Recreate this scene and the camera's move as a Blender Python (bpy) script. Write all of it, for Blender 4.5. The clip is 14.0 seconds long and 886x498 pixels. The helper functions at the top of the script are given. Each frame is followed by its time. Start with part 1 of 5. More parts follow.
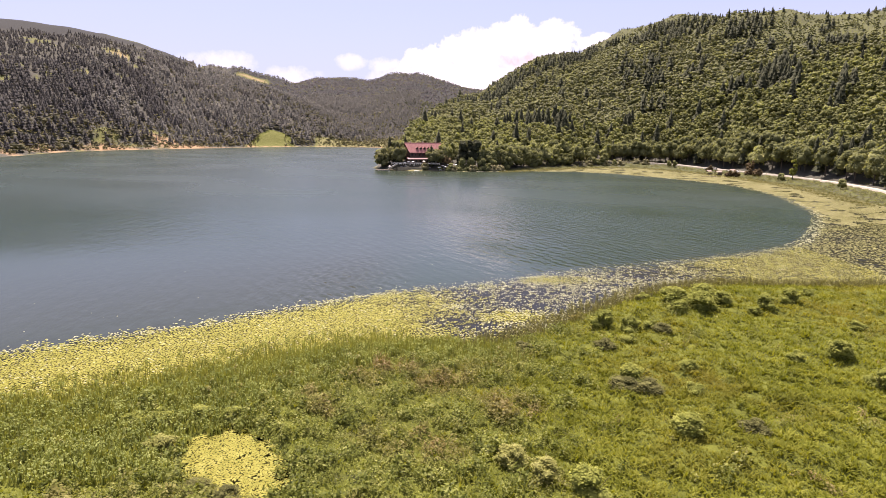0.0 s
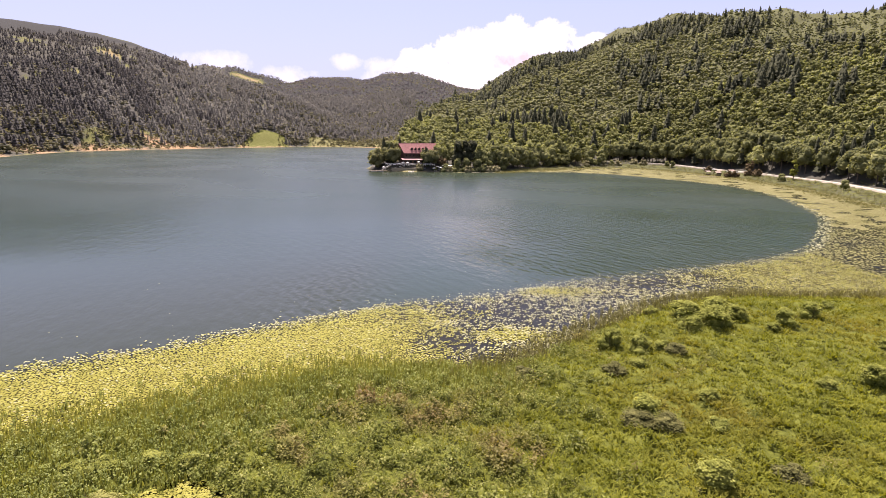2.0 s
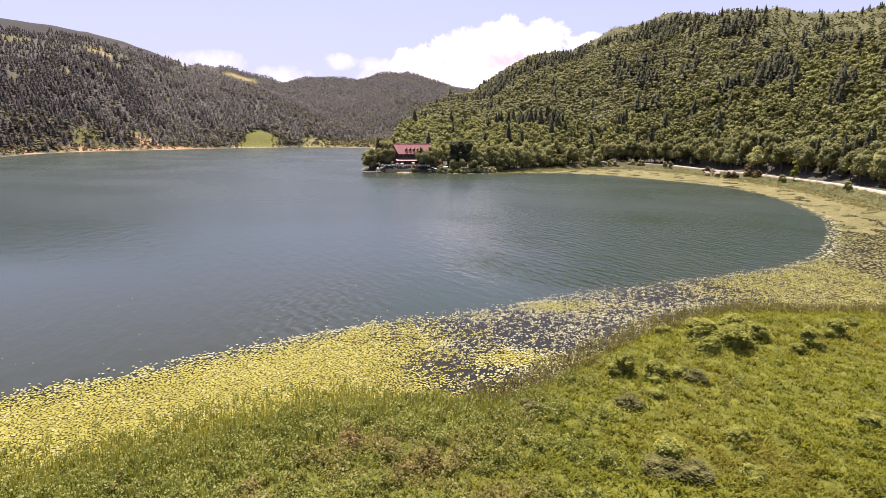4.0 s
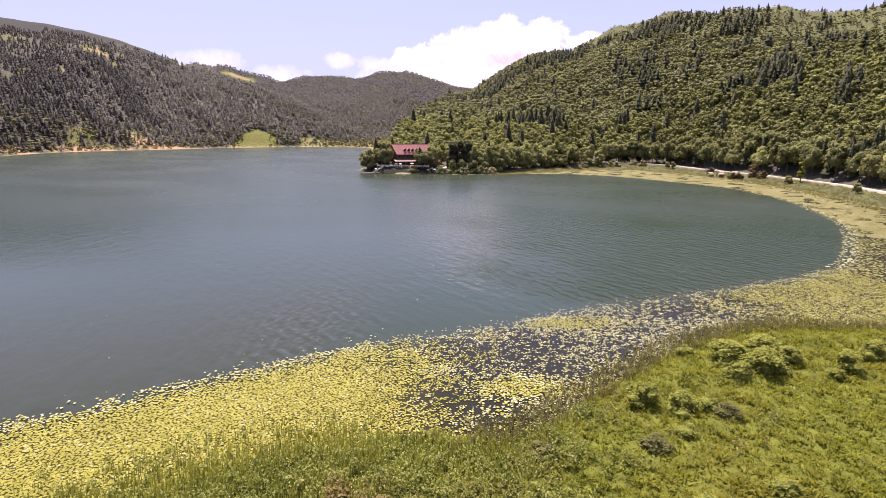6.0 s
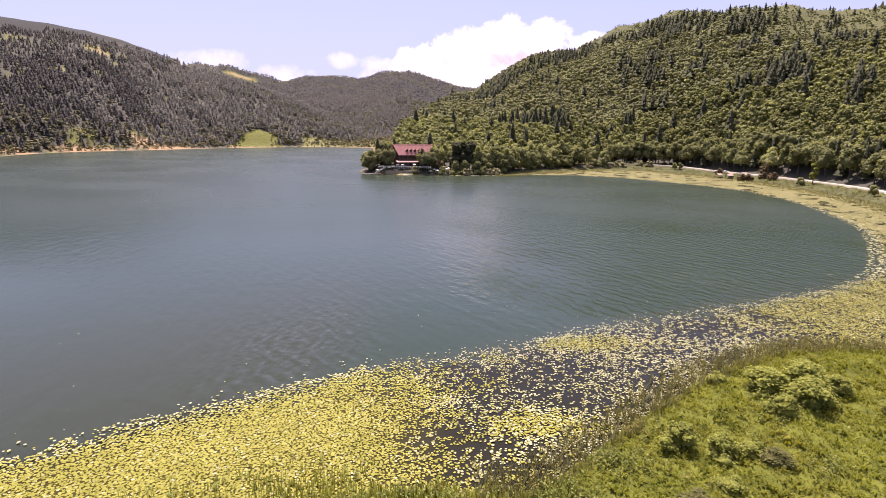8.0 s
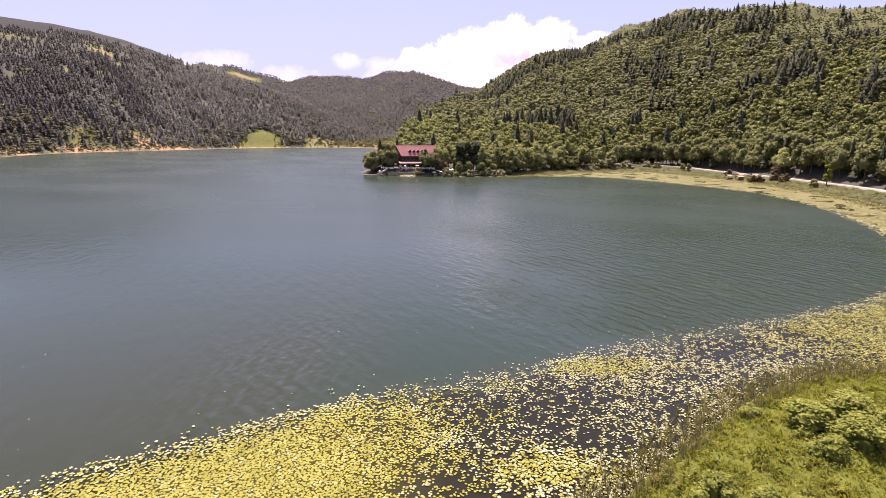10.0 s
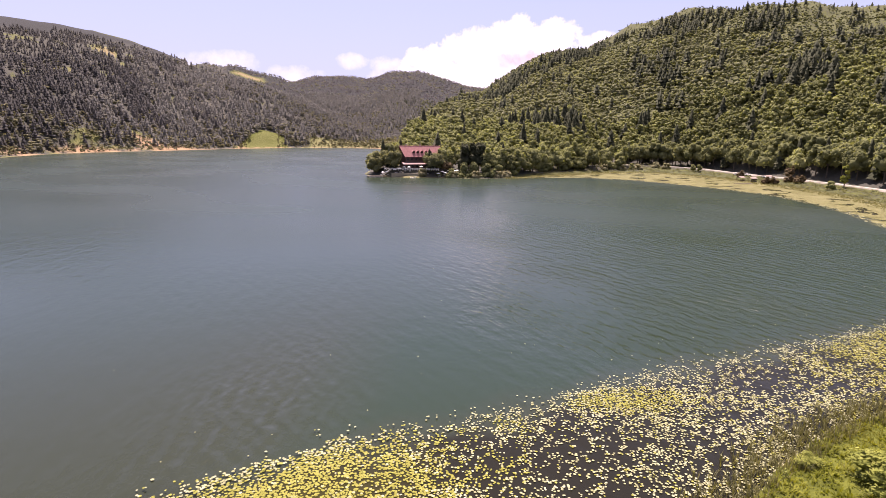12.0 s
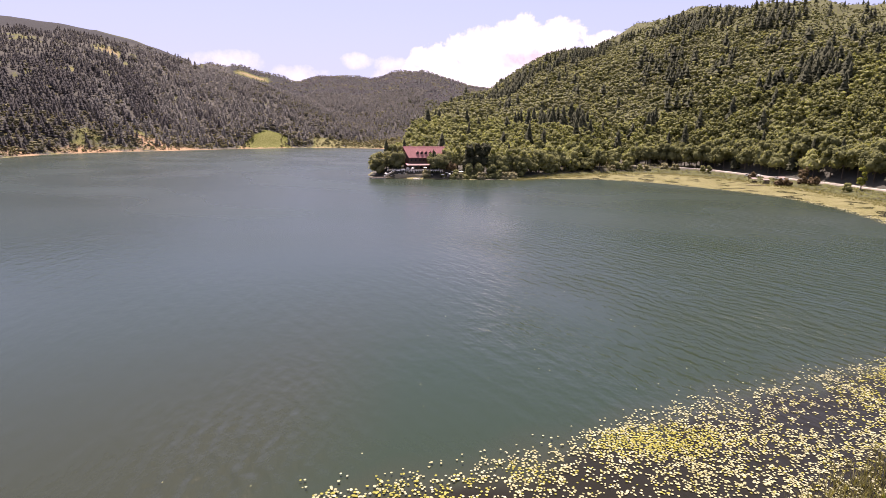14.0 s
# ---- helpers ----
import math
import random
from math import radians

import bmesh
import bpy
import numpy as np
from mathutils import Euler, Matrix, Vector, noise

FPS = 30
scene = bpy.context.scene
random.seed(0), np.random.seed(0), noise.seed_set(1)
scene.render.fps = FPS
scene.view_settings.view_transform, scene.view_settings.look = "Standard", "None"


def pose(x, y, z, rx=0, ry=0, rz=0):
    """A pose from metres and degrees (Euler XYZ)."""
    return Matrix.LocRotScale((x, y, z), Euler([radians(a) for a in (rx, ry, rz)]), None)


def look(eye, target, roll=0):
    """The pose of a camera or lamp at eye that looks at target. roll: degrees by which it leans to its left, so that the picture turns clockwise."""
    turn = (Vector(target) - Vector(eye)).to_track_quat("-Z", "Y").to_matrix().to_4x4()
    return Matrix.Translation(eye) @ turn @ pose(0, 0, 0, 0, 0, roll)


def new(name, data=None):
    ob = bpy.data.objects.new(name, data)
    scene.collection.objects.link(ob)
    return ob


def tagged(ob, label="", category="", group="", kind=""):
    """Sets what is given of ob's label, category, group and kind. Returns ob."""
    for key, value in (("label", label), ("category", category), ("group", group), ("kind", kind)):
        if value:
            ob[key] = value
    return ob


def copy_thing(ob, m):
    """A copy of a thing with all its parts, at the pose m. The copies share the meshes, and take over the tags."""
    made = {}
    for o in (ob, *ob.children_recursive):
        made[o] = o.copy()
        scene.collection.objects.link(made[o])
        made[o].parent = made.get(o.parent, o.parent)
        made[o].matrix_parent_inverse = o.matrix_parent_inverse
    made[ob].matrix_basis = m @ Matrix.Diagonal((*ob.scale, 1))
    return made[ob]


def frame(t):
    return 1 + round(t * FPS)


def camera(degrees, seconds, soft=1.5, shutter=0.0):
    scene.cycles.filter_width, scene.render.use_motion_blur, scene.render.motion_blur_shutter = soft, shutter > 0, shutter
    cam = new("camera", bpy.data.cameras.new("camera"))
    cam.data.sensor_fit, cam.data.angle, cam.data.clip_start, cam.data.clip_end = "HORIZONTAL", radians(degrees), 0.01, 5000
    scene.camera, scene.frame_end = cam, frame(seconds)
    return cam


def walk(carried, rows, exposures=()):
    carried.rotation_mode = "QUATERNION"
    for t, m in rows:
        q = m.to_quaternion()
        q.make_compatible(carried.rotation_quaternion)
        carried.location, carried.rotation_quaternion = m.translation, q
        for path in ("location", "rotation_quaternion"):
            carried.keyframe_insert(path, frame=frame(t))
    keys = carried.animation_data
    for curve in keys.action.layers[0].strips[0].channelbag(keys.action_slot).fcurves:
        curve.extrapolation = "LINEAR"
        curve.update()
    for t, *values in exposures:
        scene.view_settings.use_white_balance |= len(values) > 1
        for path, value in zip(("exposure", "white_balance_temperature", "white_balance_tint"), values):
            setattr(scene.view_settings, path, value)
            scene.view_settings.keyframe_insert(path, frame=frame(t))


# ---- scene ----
# ---------------------------------------------------------------- camera and its way
FOV = 76.58
cam = camera(FOV, 14.0, soft=0.85)
# seconds, x, y, z, turn to the left, tilt up, lean to the left (degrees)
PATH = [
    (0.0, 0.0, 0.0, 27.0, 0.0, -11.723, 0.86), (0.5, 0.102, 1.741, 27.062, -0.096, -11.73, 0.835),
    (1.0, 0.25, 3.597, 27.147, -0.203, -11.725, 0.813), (1.5, 0.347, 5.407, 27.216, -0.315, -11.737, 0.8),
    (2.0, 0.48, 7.266, 27.251, -0.429, -11.733, 0.803), (2.5, 0.572, 9.065, 27.32, -0.575, -11.72, 0.798),
    (5.0, 0.555, 18.009, 28.12, -1.016, -11.789, 0.752), (5.5, 0.492, 19.829, 28.22, -1.045, -11.795, 0.758),
    (6.0, 0.46, 21.733, 28.272, -1.01, -11.83, 0.764), (6.5, 0.46, 23.677, 28.314, -0.945, -11.832, 0.78),
    (7.0, 0.435, 25.601, 28.378, -0.885, -11.827, 0.803), (7.5, 0.4, 27.532, 28.434, -0.825, -11.834, 0.806),
    (8.0, 0.433, 29.494, 28.474, -0.748, -11.838, 0.796), (10.5, 1.0, 38.753, 28.704, -0.205, -11.82, 0.768),
    (11.0, 1.003, 40.968, 28.717, -0.105, -11.812, 0.785), (11.5, 1.005, 43.217, 28.73, 0.015, -11.8, 0.782),
    (12.0, 1.033, 45.429, 28.749, 0.155, -11.82, 0.766), (12.5, 1.09, 47.506, 28.775, 0.283, -11.829, 0.76),
    (13.0, 1.11, 49.495, 28.84, 0.397, -11.838, 0.758), (13.5, 0.994, 51.249, 28.95, 0.5, -11.853, 0.757),
    (14.0, 0.84, 53.041, 29.1, 0.58, -11.85, 0.763)]


def flown(x, y, z, yaw, pitch, roll):
    a, b = radians(yaw), radians(pitch)
    return look((x, y, z), (x - math.sin(a) * math.cos(b), y + math.cos(a) * math.cos(b), z + math.sin(b)), roll)


walk(cam, [(t, flown(*row)) for t, *row in PATH], [(0.0, 1.42, 6950, 25.0), (7.0, 1.37, 6800, 29.0), (14.0, 1.38, 6850, 33.0)])

# ---------------------------------------------------------------- sky and sun
SUN_AZ, SUN_EL = -14.0, 64.0  # degrees from +y towards +x, and above the horizon
world = bpy.data.worlds.new("world")
scene.world = world
world.use_nodes = True
wn, wl = world.node_tree.nodes, world.node_tree.links
wn.clear()


def wmath(op, a, b=None, c=None, clamp=False):
    n = wn.new("ShaderNodeMath")
    n.operation, n.use_clamp = op, clamp
    for i, v in enumerate((a, b, c)):
        if v is None:
            continue
        if isinstance(v, (int, float)):
            n.inputs[i].default_value = v
        else:
            wl.new(v, n.inputs[i])
    return n.outputs[0]


sky = wn.new("ShaderNodeTexSky")
sky.sky_type, sky.sun_disc = "NISHITA", False
sky.sun_elevation, sky.sun_rotation = radians(SUN_EL), radians(SUN_AZ)
sky.altitude, sky.air_density, sky.dust_density, sky.ozone_density = 1300, 1.0, 1.6, 1.0
coord = wn.new("ShaderNodeTexCoord")
split = wn.new("ShaderNodeSeparateXYZ")
wl.new(coord.outputs["Generated"], split.inputs[0])
azim = wmath("ARCTAN2", split.outputs[0], split.outputs[1])
elev = wmath("ARCSINE", split.outputs[2])
puff = wn.new("ShaderNodeTexNoise")
puff.inputs["Scale"].default_value, puff.inputs["Detail"].default_value, puff.inputs["Roughness"].default_value = 38.0, 8.0, 0.62
wl.new(coord.outputs["Generated"], puff.inputs["Vector"])
bank = wn.new("ShaderNodeTexNoise")
bank.inputs["Scale"].default_value, bank.inputs["Detail"].default_value = 5.0, 4.0
wl.new(coord.outputs["Generated"], bank.inputs["Vector"])


def cloud(az, el, wide, high, rag=0.55, dense=2.6):
    """How far a direction lies inside a heaped cloud, from 0 to 1."""
    u = wmath("DIVIDE", wmath("SUBTRACT", azim, radians(az)), radians(wide))
    v = wmath("DIVIDE", wmath("SUBTRACT", elev, radians(el)), radians(high))
    d = wmath("ADD", wmath("MULTIPLY", u, u), wmath("MULTIPLY", v, v))
    inside = wmath("ADD", wmath("SUBTRACT", 1.0, d), wmath("MULTIPLY", wmath("SUBTRACT", puff.outputs[0], 0.5), rag * 3.4))
    return wmath("MULTIPLY", inside, dense, clamp=True)


# bearing, height, half width, half height (degrees), then how ragged and how crisp each heap is
HEAPS = ((10.2, 8.8, 3.0, 1.8, 0.7, 1.0), (3.2, 7.4, 4.6, 2.3, 0.7, 0.8), (-1.2, 6.5, 3.2, 1.7, 0.9, 0.8), (14.6, 8.4, 2.2, 1.0, 0.8, 0.7),
         (2.0, 4.4, 10.5, 2.9, 0.35, 0.6), (-5.8, 6.2, 1.7, 0.9, 0.9, 0.2), (-9.2, 6.5, 1.6, 0.8, 0.8, 0.22), (-14.8, 5.0, 2.8, 1.0, 0.8, 0.2), (-21.0, 5.9, 3.8, 1.1, 0.8, 0.17))
heap = cloud(6.8, 8.2, 3.9, 2.7, 0.7, 1.1)
for az, el, wide, high, rag, crisp in HEAPS:
    heap = wmath("MAXIMUM", heap, cloud(az, el, wide, high, rag, crisp))
belly = wmath("MULTIPLY", cloud(7.2, 7.0, 4.6, 1.3, 0.5, 1.0), 0.97)
# unseen fair-weather clouds overhead, added and brightened as fill for the shadows
rest = wmath("MULTIPLY", wmath("SUBTRACT", bank.outputs[0], 0.38), 5.0, clamp=True)
rest = wmath("MULTIPLY", rest, wmath("MULTIPLY", wmath("SUBTRACT", elev, radians(36)), 3.0, clamp=True))
haze = wmath("POWER", wmath("SUBTRACT", 1.0, wmath("DIVIDE", elev, radians(48)), clamp=True), 1.5)
mix_haze = wn.new("ShaderNodeMix")
mix_haze.data_type = "RGBA"
mix_haze.inputs["B"].default_value = (3.5, 3.83, 5.72, 1)
wl.new(wmath("MULTIPLY", haze, 0.95), mix_haze.inputs["Factor"])
wl.new(sky.outputs[0], mix_haze.inputs["A"])
mix_cloud = wn.new("ShaderNodeMix")
mix_cloud.data_type = "RGBA"
mix_belly = wn.new("ShaderNodeMix")
mix_belly.data_type = "RGBA"
mix_belly.inputs["A"].default_value, mix_belly.inputs["B"].default_value = (12.5, 11.6, 12.0, 1), (6.0, 4.4, 4.7, 1)
wl.new(belly, mix_belly.inputs["Factor"])
wl.new(mix_belly.outputs["Result"], mix_cloud.inputs["B"])
wl.new(wmath("MULTIPLY", heap, 0.95), mix_cloud.inputs["Factor"])
wl.new(mix_haze.outputs["Result"], mix_cloud.inputs["A"])
mix_rest = wn.new("ShaderNodeMix")
mix_rest.data_type = "RGBA"
mix_rest.inputs["B"].default_value = (13.5, 13.1, 12.8, 1)
wl.new(wmath("MULTIPLY", rest, 0.85), mix_rest.inputs["Factor"])
wl.new(mix_cloud.outputs["Result"], mix_rest.inputs["A"])
back = wn.new("ShaderNodeBackground")
back.inputs["Strength"].default_value = 0.07
wl.new(mix_rest.outputs["Result"], back.inputs["Color"])
wl.new(back.outputs[0], wn.new("ShaderNodeOutputWorld").inputs["Surface"])

sun = new("sun", bpy.data.lights.new("sun", "SUN"))
sun.data.energy, sun.data.angle, sun.data.color = 4.7, radians(0.6), (1.0, 0.95, 0.86)
sun_way = Vector((math.sin(radians(SUN_AZ)) * math.cos(radians(SUN_EL)), math.cos(radians(SUN_AZ)) * math.cos(radians(SUN_EL)), math.sin(radians(SUN_EL))))
sun.matrix_world = look(sun_way * 300, (0, 0, 0))

# ---------------------------------------------------------------- materials
def material(name):
    m = bpy.data.materials.new(name)
    m.use_nodes = True
    nodes, links = m.node_tree.nodes, m.node_tree.links
    return m, nodes, links, nodes["Principled BSDF"]


def ramp(nodes, stops):
    r = nodes.new("ShaderNodeValToRGB")
    while len(r.color_ramp.elements) < len(stops):
        r.color_ramp.elements.new(0.5)
    for e, (at, c) in zip(r.color_ramp.elements, stops):
        e.position, e.color = at, (*c, 1)
    return r


def noise_node(nodes, links, scale, detail=4.0, vector=None, rough=0.55):
    n = nodes.new("ShaderNodeTexNoise")
    n.inputs["Scale"].default_value, n.inputs["Detail"].default_value, n.inputs["Roughness"].default_value = scale, detail, rough
    if vector is not None:
        links.new(vector, n.inputs["Vector"])
    return n


def mixed(nodes, links, a, b, factor, blend="MIX"):
    n = nodes.new("ShaderNodeMix")
    n.data_type, n.blend_type = "RGBA", blend
    for key, v in (("Factor", factor), ("A", a), ("B", b)):
        if isinstance(v, (int, float)):
            n.inputs[key].default_value = v
        elif isinstance(v, tuple):
            n.inputs[key].default_value = (*v, 1)
        else:
            links.new(v, n.inputs[key])
    return n.outputs["Result"]


def maths(nodes, links, op, a, b=None, clamp=False):
    n = nodes.new("ShaderNodeMath")
    n.operation, n.use_clamp = op, clamp
    for i, v in enumerate((a, b)):
        if isinstance(v, (int, float)):
            n.inputs[i].default_value = v
        elif v is not None:
            links.new(v, n.inputs[i])
    return n.outputs[0]


def foliage(name, dark, mid, light, through_light=0.35, patch=0.05, gloss=0.8, patch_tint=None, each=3.0, tint_share=0.55, shine=(1.0, 0.95, 0.35), own=0.5):
    """Leaves: each island its own shade, with drifts of tint over the ground and light coming through."""
    m, nodes, links, shader = material(name)
    geo = nodes.new("ShaderNodeNewGeometry")
    r = ramp(nodes, [(0.0, dark), (0.5, mid), (1.0, light)])
    drift = noise_node(nodes, links, patch, 3.0, geo.outputs["Position"])
    fine = noise_node(nodes, links, each, 2.0, geo.outputs["Position"])
    s = maths(nodes, links, "ADD", maths(nodes, links, "MULTIPLY", geo.outputs["Random Per Island"], own),
              maths(nodes, links, "MULTIPLY", maths(nodes, links, "SUBTRACT", drift.outputs[0], 0.22 - 0.5 * (0.5 - own)), 0.75))
    s = maths(nodes, links, "ADD", s, maths(nodes, links, "MULTIPLY", maths(nodes, links, "SUBTRACT", fine.outputs[0], 0.5), 1.1), clamp=True)
    links.new(s, r.inputs[0])
    col = r.outputs[0]
    if patch_tint:
        wide = noise_node(nodes, links, patch * 0.45, 4.0, geo.outputs["Position"])
        f = maths(nodes, links, "MULTIPLY", maths(nodes, links, "SUBTRACT", wide.outputs[0], 0.5), 5.0, clamp=True)
        col = mixed(nodes, links, col, patch_tint, maths(nodes, links, "MULTIPLY", f, tint_share))
    links.new(col, shader.inputs["Base Color"])
    shader.inputs["Roughness"].default_value = gloss
    shader.inputs["Specular IOR Level"].default_value = 0.12
    clear = nodes.new("ShaderNodeBsdfTranslucent")
    links.new(mixed(nodes, links, col, shine, 1.0, "MULTIPLY"), clear.inputs["Color"])
    both = nodes.new("ShaderNodeMixShader")
    both.inputs[0].default_value = through_light
    links.new(shader.outputs[0], both.inputs[1])
    links.new(clear.outputs[0], both.inputs[2])
    links.new(both.outputs[0], nodes["Material Output"].inputs["Surface"])
    return m


def plain(name, a, b, rough=0.8, scale=3.0, bump=0.0, metallic=0.0, random_share=0.0):
    """A surface of two close tones with grain, and relief where bump is given."""
    m, nodes, links, shader = material(name)
    geo = nodes.new("ShaderNodeNewGeometry")
    big = noise_node(nodes, links, scale * 0.25, 3.0, geo.outputs["Position"])
    small = noise_node(nodes, links, scale * 3.0, 5.0, geo.outputs["Position"])
    f = maths(nodes, links, "ADD", maths(nodes, links, "MULTIPLY", big.outputs[0], 0.6), maths(nodes, links, "MULTIPLY", small.outputs[0], 0.4))
    if random_share:
        info = nodes.new("ShaderNodeObjectInfo")
        f = maths(nodes, links, "ADD", maths(nodes, links, "MULTIPLY", f, 1 - random_share), maths(nodes, links, "MULTIPLY", info.outputs["Random"], random_share))
    r = ramp(nodes, [(0.3, a), (0.7, b)])
    links.new(f, r.inputs[0])
    links.new(r.outputs[0], shader.inputs["Base Color"])
    shader.inputs["Roughness"].default_value, shader.inputs["Metallic"].default_value = rough, metallic
    if bump:
        bp = nodes.new("ShaderNodeBump")
        bp.inputs["Strength"].default_value, bp.inputs["Distance"].default_value = 0.5, bump
        links.new(small.outputs[0], bp.inputs["Height"])
        links.new(bp.outputs[0], shader.inputs["Normal"])
    return m


def ground_material():
    """Soil, turf, sand and straw, laid where the cover masks of the sheet say."""
    m, nodes, links, shader = material("ground_cover")
    geo = nodes.new("ShaderNodeNewGeometry")
    pos = geo.outputs["Position"]
    cover = nodes.new("ShaderNodeAttribute")
    cover.attribute_name = "cover"
    parts = nodes.new("ShaderNodeSeparateColor")
    links.new(cover.outputs["Color"], parts.inputs[0])
    n1, n2, n3 = noise_node(nodes, links, 0.035, 4.0, pos), noise_node(nodes, links, 0.6, 5.0, pos), noise_node(nodes, links, 6.0, 4.0, pos)
    grain = maths(nodes, links, "ADD", maths(nodes, links, "MULTIPLY", n2.outputs[0], 0.6), maths(nodes, links, "MULTIPLY", n3.outputs[0], 0.4))

    def two(a, b, source, low=0.32, high=0.68):
        r = ramp(nodes, [(low, a), (high, b)])
        links.new(source, r.inputs[0])
        return r.outputs[0]

    def edge(mask):
        # broken edges between covers
        s = maths(nodes, links, "ADD", mask, maths(nodes, links, "MULTIPLY", maths(nodes, links, "SUBTRACT", n2.outputs[0], 0.5), 0.7))
        return maths(nodes, links, "MULTIPLY", maths(nodes, links, "SUBTRACT", s, 0.35), 3.3, clamp=True)

    wood = two((0.046, 0.045, 0.036), (0.068, 0.065, 0.053), grain)
    turf = two((0.035, 0.043, 0.006), (0.11, 0.122, 0.019), grain, 0.38, 0.62)
    turf = mixed(nodes, links, turf, (0.09, 0.088, 0.014), maths(nodes, links, "MULTIPLY", n1.outputs[0], 0.3))
    sand = two((0.18, 0.11, 0.06), (0.3, 0.21, 0.125), grain)
    straw = two((0.106, 0.1, 0.042), (0.184, 0.171, 0.078), grain)
    # Heath nearly black: the cloud shadow on the hill crown is in its colour
    shaded_heath = two((0.016, 0.0168, 0.0165), (0.0255, 0.0258, 0.0245), grain)
    wood = mixed(nodes, links, wood, shaded_heath, cover.outputs["Alpha"])
    col = mixed(nodes, links, wood, turf, edge(parts.outputs["Green"]))
    col = mixed(nodes, links, col, straw, edge(parts.outputs["Blue"]))
    col = mixed(nodes, links, col, sand, edge(parts.outputs["Red"]))
    links.new(col, shader.inputs["Base Color"])
    shader.inputs["Roughness"].default_value = 0.95
    shader.inputs["Specular IOR Level"].default_value = 0.15
    bp = nodes.new("ShaderNodeBump")
    bp.inputs["Strength"].default_value, bp.inputs["Distance"].default_value = 0.6, 0.25
    links.new(grain, bp.inputs["Height"])
    links.new(bp.outputs[0], shader.inputs["Normal"])
    return m


def water_material():
    """Turbid mountain lake: green-grey body, browner over the shallows, with wind ripples in drifts."""
    m, nodes, links, shader = material("lake_water")
    geo = nodes.new("ShaderNodeNewGeometry")
    pos = geo.outputs["Position"]
    across = nodes.new("ShaderNodeMapping")
    across.inputs["Rotation"].default_value = (0, 0, radians(-16))
    links.new(pos, across.inputs["Vector"])
    turn = nodes.new("ShaderNodeMapping")
    turn.inputs["Scale"].default_value = (1.0, 0.42, 1.0)
    links.new(across.outputs[0], turn.inputs["Vector"])
    fine = noise_node(nodes, links, 1.6, 3.0, turn.outputs[0])
    swell = noise_node(nodes, links, 0.46, 2.0, turn.outputs[0])
    gust = nodes.new("ShaderNodeAttribute")
    gust.attribute_name = "wind"
    drift = noise_node(nodes, links, 0.009, 3.0, pos)
    col = ramp(nodes, [(0.35, (0.0135, 0.0265, 0.0135)), (0.65, (0.0175, 0.0275, 0.0145))])
    links.new(drift.outputs[0], col.inputs[0])
    shoal = nodes.new("ShaderNodeAttribute")
    shoal.attribute_name = "shallow"
    murky = mixed(nodes, links, col.outputs[0], (0.0235, 0.028, 0.0155), maths(nodes, links, "MULTIPLY", shoal.outputs["Fac"], 1.33, clamp=True))
    # Between the pads: brown weedy water, its colour darkened for the pads' shade
    weedy_shade = maths(nodes, links, "MULTIPLY", maths(nodes, links, "SUBTRACT", shoal.outputs["Fac"], 0.75), 4.0, clamp=True)
    bed = nodes.new("ShaderNodeAttribute")
    bed.attribute_name = "bed"
    weeds = mixed(nodes, links, (0.0125, 0.0112, 0.0066), (0.052, 0.047, 0.013), bed.outputs["Fac"])
    links.new(mixed(nodes, links, murky, weeds, weedy_shade), shader.inputs["Base Color"])
    # mirror sheen is cut in the same zone to keep those gaps dark
    links.new(maths(nodes, links, "SUBTRACT", 0.5, maths(nodes, links, "MULTIPLY", weedy_shade, maths(nodes, links, "ADD", 0.26, maths(nodes, links, "MULTIPLY", bed.outputs["Fac"], 0.16)))), shader.inputs["Specular IOR Level"])
    shader.inputs["IOR"].default_value = 1.333
    chop = nodes.new("ShaderNodeAttribute")
    chop.attribute_name = "chop"
    rough = maths(nodes, links, "ADD", maths(nodes, links, "ADD", 0.1, maths(nodes, links, "MULTIPLY", gust.outputs["Fac"], 0.09)), maths(nodes, links, "MULTIPLY", chop.outputs["Fac"], 0.25))
    links.new(rough, shader.inputs["Roughness"])
    eddy = nodes.new("ShaderNodeAttribute")
    eddy.attribute_name = "eddy"
    slant = nodes.new("ShaderNodeMapping")
    slant.inputs["Rotation"].default_value = (0, 0, radians(-37))
    links.new(pos, slant.inputs["Vector"])
    crests = nodes.new("ShaderNodeTexWave")
    crests.wave_type, crests.bands_direction = "BANDS", "X"
    for key, value in (("Scale", 0.125), ("Distortion", 5.0), ("Detail", 2.0), ("Detail Scale", 1.4), ("Detail Roughness", 0.6)):
        crests.inputs[key].default_value = value
    links.new(slant.outputs[0], crests.inputs["Vector"])
    h = maths(nodes, links, "ADD", maths(nodes, links, "MULTIPLY", fine.outputs[0], 0.25), maths(nodes, links, "MULTIPLY", swell.outputs[0], maths(nodes, links, "SUBTRACT", 0.8, maths(nodes, links, "MULTIPLY", eddy.outputs["Fac"], 0.65))))
    h = maths(nodes, links, "ADD", h, maths(nodes, links, "MULTIPLY", crests.outputs["Fac"], 0.085))
    lee = nodes.new("ShaderNodeMapping")
    lee.inputs["Rotation"].default_value = (0, 0, radians(-14))
    links.new(pos, lee.inputs["Vector"])
    strands = nodes.new("ShaderNodeTexWave")
    strands.wave_type, strands.bands_direction = "BANDS", "X"
    for key, value in (("Scale", 0.15), ("Distortion", 6.0), ("Detail", 2.0), ("Detail Scale", 0.9), ("Detail Roughness", 0.6)):
        strands.inputs[key].default_value = value
    links.new(lee.outputs[0], strands.inputs["Vector"])
